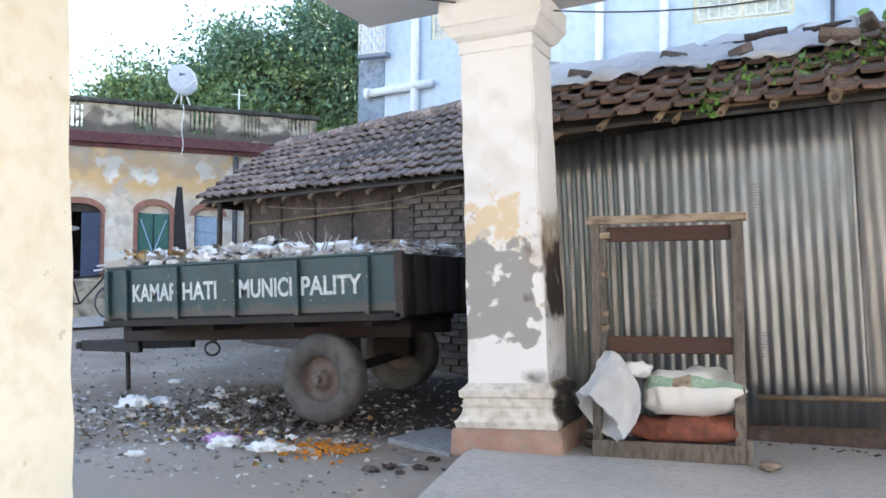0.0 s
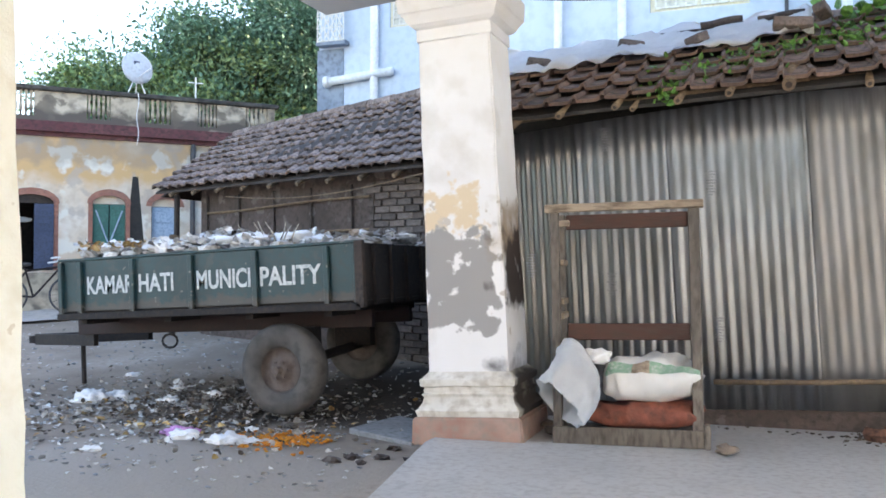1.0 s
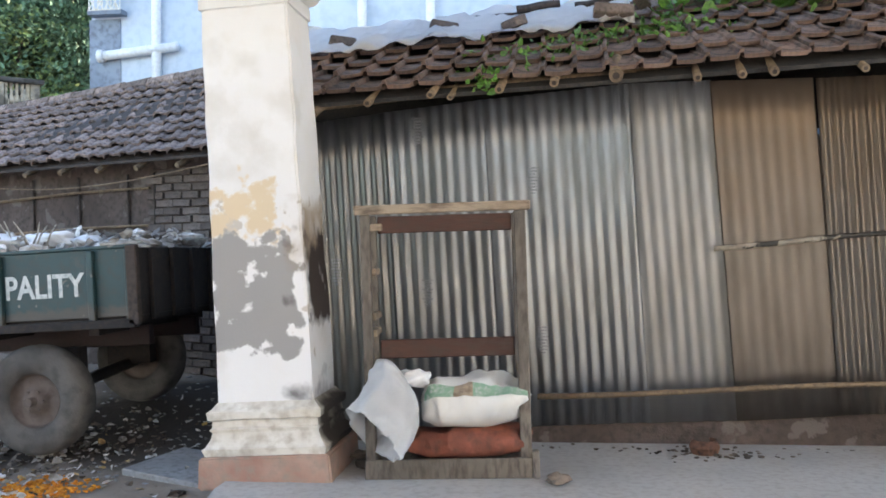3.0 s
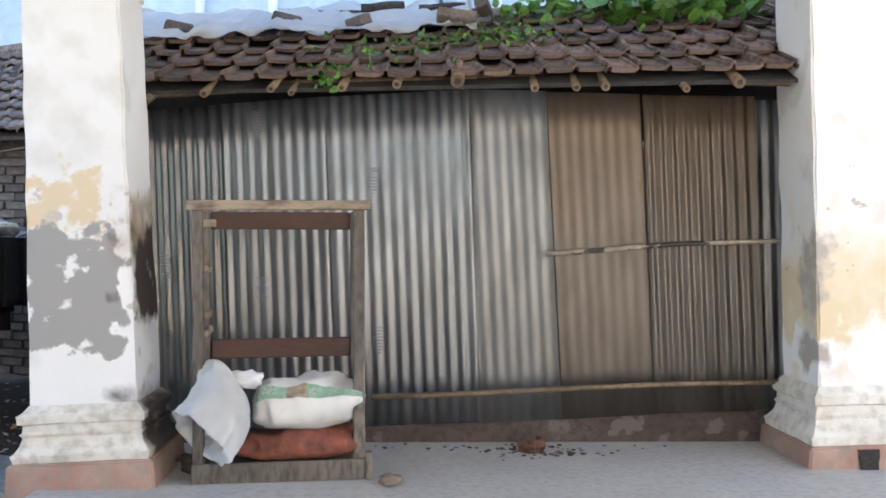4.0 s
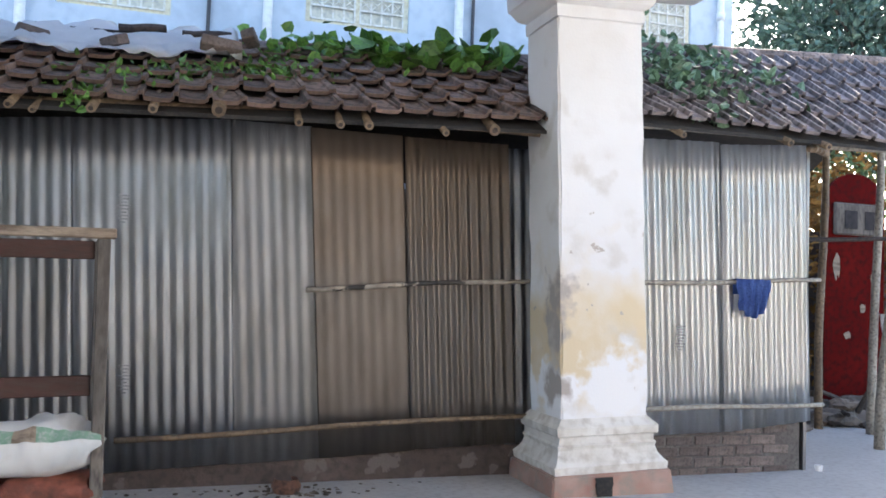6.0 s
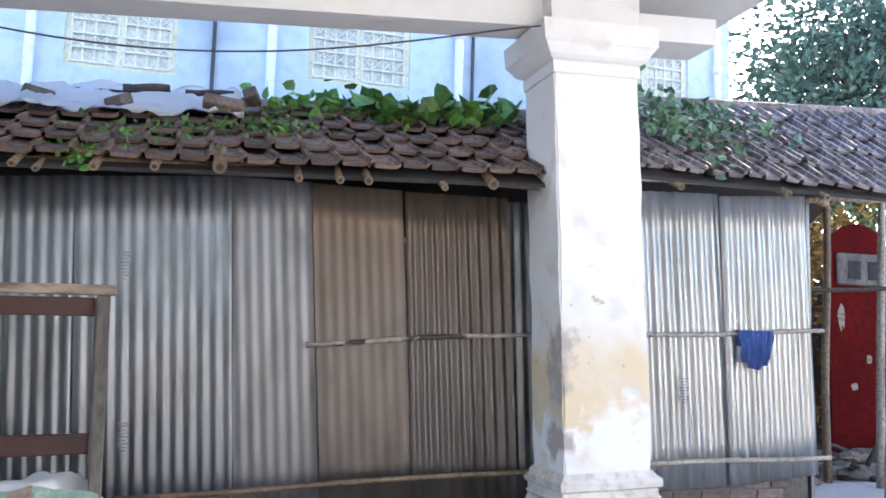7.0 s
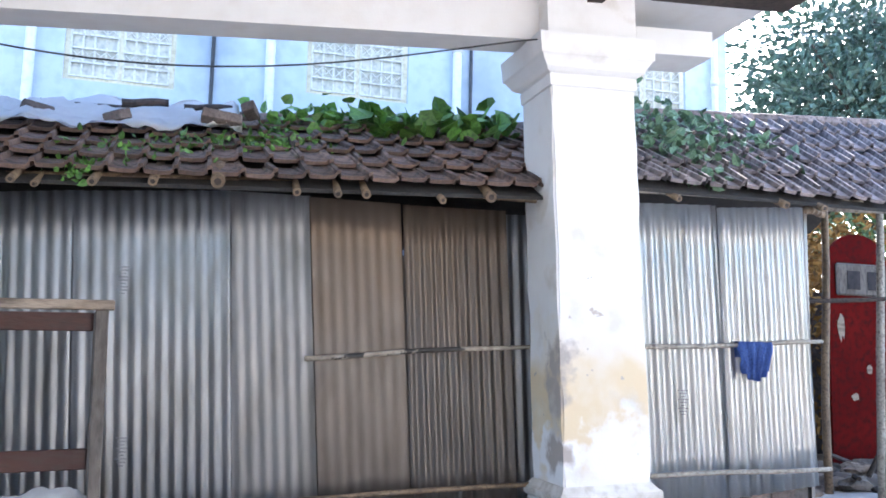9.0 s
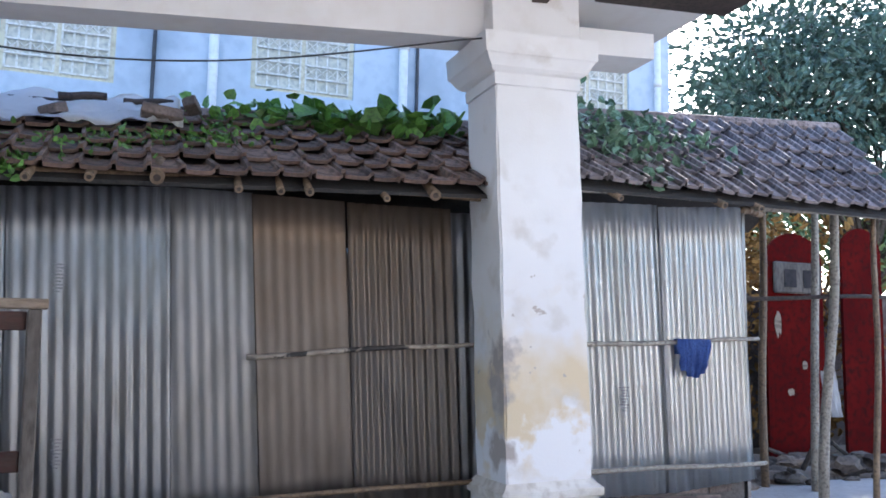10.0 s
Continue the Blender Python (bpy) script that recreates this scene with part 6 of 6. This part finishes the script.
# ---- the open end beyond the shed ----
def far_yard():
    slab("step_slab", [(5.2, 6.05), (12.0, 6.05), (12.0, 9.6), (5.2, 9.6)], -0.1, 0.025, cement_floor, "cement slab beside the shed", "step")
    def pole(a, b, r, mat, label, seed):
        bm = bmesh.new()
        rod(bm, a, b, r, r * 0.8, 9, 0.03, 7, 0.1, seed)
        tagged(part("support_pole", bm, mat, smooth=True), label, "pole", "poles of the open end")
    pole((6.44, 6.25, 0.02), (6.5, 6.05, 3.05), 0.05, bamboo_grey, "pale bamboo pole holding the roof end", 1)
    pole((7.05, 7.0, 0.02), (7.17, 7.0, 3.6), 0.045, bamboo_grey, "pale bamboo pole in the open end", 2)
    pole((6.75, 7.4, 0.02), (6.8, 7.4, 3.4), 0.045, bamboo, "brown bamboo pole in the open end", 3)
    pole((6.55, 5.75, 0.0), (6.5, 5.6, 2.8), 0.03, bamboo, "thin brown pole under the eave", 4)
    pole((5.0, 6.2, 1.95), (7.6, 6.1, 2.02), 0.022, wood_dark, "dark cross pole between the uprights", 5)
    pole((4.85, 5.6, 2.62), (5.5, 5.9, 2.68), 0.04, bamboo, "short thick bamboo joining the wall", 6)
    def panel(x0, x1, z0, z1, arch, y, label):
        bm = bmesh.new()
        n = 12
        pts = [(x0, z0), (x1, z0)] + [((x0 + x1) / 2 + (x1 - x0) / 2 * math.cos(math.pi * i / n), z1 - arch + arch * math.sin(math.pi * i / n)) for i in range(n + 1)]
        f = [bm.verts.new((px, y, pz)) for px, pz in pts]
        k = [bm.verts.new((px, y + 0.05, pz)) for px, pz in pts]
        bm.faces.new(list(reversed(f))), bm.faces.new(k)
        for i in range(len(pts)):
            j = (i + 1) % len(pts)
            bm.faces.new((f[i], f[j], k[j], k[i]))
        p = part("board", bm, red_panel)
        tagged(p, label, "panel")
        return p
    pa = panel(8.2, 9.15, 0.02, 3.12, 0.4, 9.0, "red painted board with pale torn patches, standing in shade")
    pb = panel(9.4, 10.1, 0.02, 3.25, 0.35, 8.9, "red painted board with a rounded top")
    for i, (x, z, w, hh) in enumerate(((8.38, 1.9, 0.06, 0.16), (8.8, 1.35, 0.045, 0.06), (8.56, 1.0, 0.06, 0.045), (8.95, 1.75, 0.03, 0.06))):
        bm = bmesh.new()
        ring = [bm.verts.new((x + w * (1 + 0.35 * noise.noise(Vector((math.cos(q) * 1.5, math.sin(q) * 1.5, i * 3.0)))) * math.cos(q), 8.99, z + hh * (1 + 0.5 * noise.noise(Vector((math.cos(q) * 2, math.sin(q) * 2, i * 5.0)))) * math.sin(q))) for q in [t * math.tau / 18 for t in range(18)]]
        bm.faces.new(ring)
        part("pale_patch", bm, wood_top, pa, "pale torn patch")
    bm = bmesh.new()
    box(bm, 8.3, 9.08, 8.93, 8.995, 2.3, 2.72, 0.02)
    part("window_box", bm, wood_grey, pa, "grey-blue window box on the board")
    for x in (8.44, 8.76):
        bm = bmesh.new()
        box(bm, x, x + 0.2, 8.92, 8.928, 2.38, 2.62, 0.002)
        part("small_pane", bm, dark_room, pa, "small dark pane")
    bm = bmesh.new()
    nx = 10
    rows = [[bm.verts.new((7.1 + 0.17 * i / nx + 0.03 * j, 6.93 + 0.03 * math.sin(i * 1.7 + j), 1.3 - 0.12 * j + 0.02 * noise.noise(Vector((i, j, 2))))) for i in range(nx + 1)] for j in range(5)]
    for p, q in zip(rows, rows[1:]):
        for i in range(nx):
            bm.faces.new((p[i], p[i + 1], q[i + 1], q[i]))
    bmesh.ops.solidify(bm, geom=list(bm.faces), thickness=0.004)
    tagged(part("rag", bm, plastic_white, smooth=True), "white rag hanging on the bamboo pole", "cloth")
    bm = bmesh.new()
    box(bm, 5.0, 13.5, 9.75, 9.95, 0.0, 2.4)
    tagged(part("wall_far", bm, mud_wall), "dark wall closing the far yard", "wall", kind="structure")
    rnd = random.Random(4)
    for i in range(70):
        bm = bmesh.new()
        x, y = rnd.uniform(5.4, 9.4), rnd.uniform(7.3, 8.9)
        s = rnd.uniform(0.06, 0.16)
        z = 0.03 + s * 0.35 + 0.16 * rnd.random()
        if i % 3:
            lumps(bm, (x, y, z), (s * 1.6, s, s * 0.6), i, 0.5, 2)
        else:
            rod(bm, (x, y, z), (x + rnd.uniform(-0.6, 0.6), y + rnd.uniform(-0.3, 0.3), z + rnd.uniform(0, 0.3)), 0.03, 0.025, 6)
        tagged(part("scrap_piece", bm, trash_dark if i % 4 else wood_grey), "dark scrap of wood or rubble heaped in the shade", "scrap", "scrap heap")
    leafs = [(rnd.uniform(7.6, 10.4), rnd.uniform(9.1, 9.6), rnd.uniform(0.4, 3.6)) for _ in range(900)]
    ob = leaf_cloud("dry_creeper", leafs, 0.14, rust_leaf, None, 9, 0.3, 0.6)
    tagged(ob, "rust-coloured dry creeper hanging behind the boards", "creeper", kind="stuff")


far_yard()

# bricks of the shed's footing
bm = bmesh.new()
box(bm, -0.115, 0.115, -0.02, 0.02, -0.034, 0.034, 0.005)
brick_mesh = bpy.data.meshes.new("brick")
bm.to_mesh(brick_mesh)
bm.free()
brick_mesh.materials.append(brick_mat)
rnd = random.Random(9)
for r in range(6):
    for c in range(6):
        ob = new("brick", brick_mesh)
        ob.parent = footing
        ob.matrix_basis = pose(3.5 + c * 0.25 - 0.12 * (r % 2), 5.572 + rnd.uniform(-0.008, 0.004), 0.045 + r * 0.083 + rnd.uniform(-0.006, 0.006), 0, rnd.uniform(-2.5, 2.5), rnd.uniform(-3, 3))
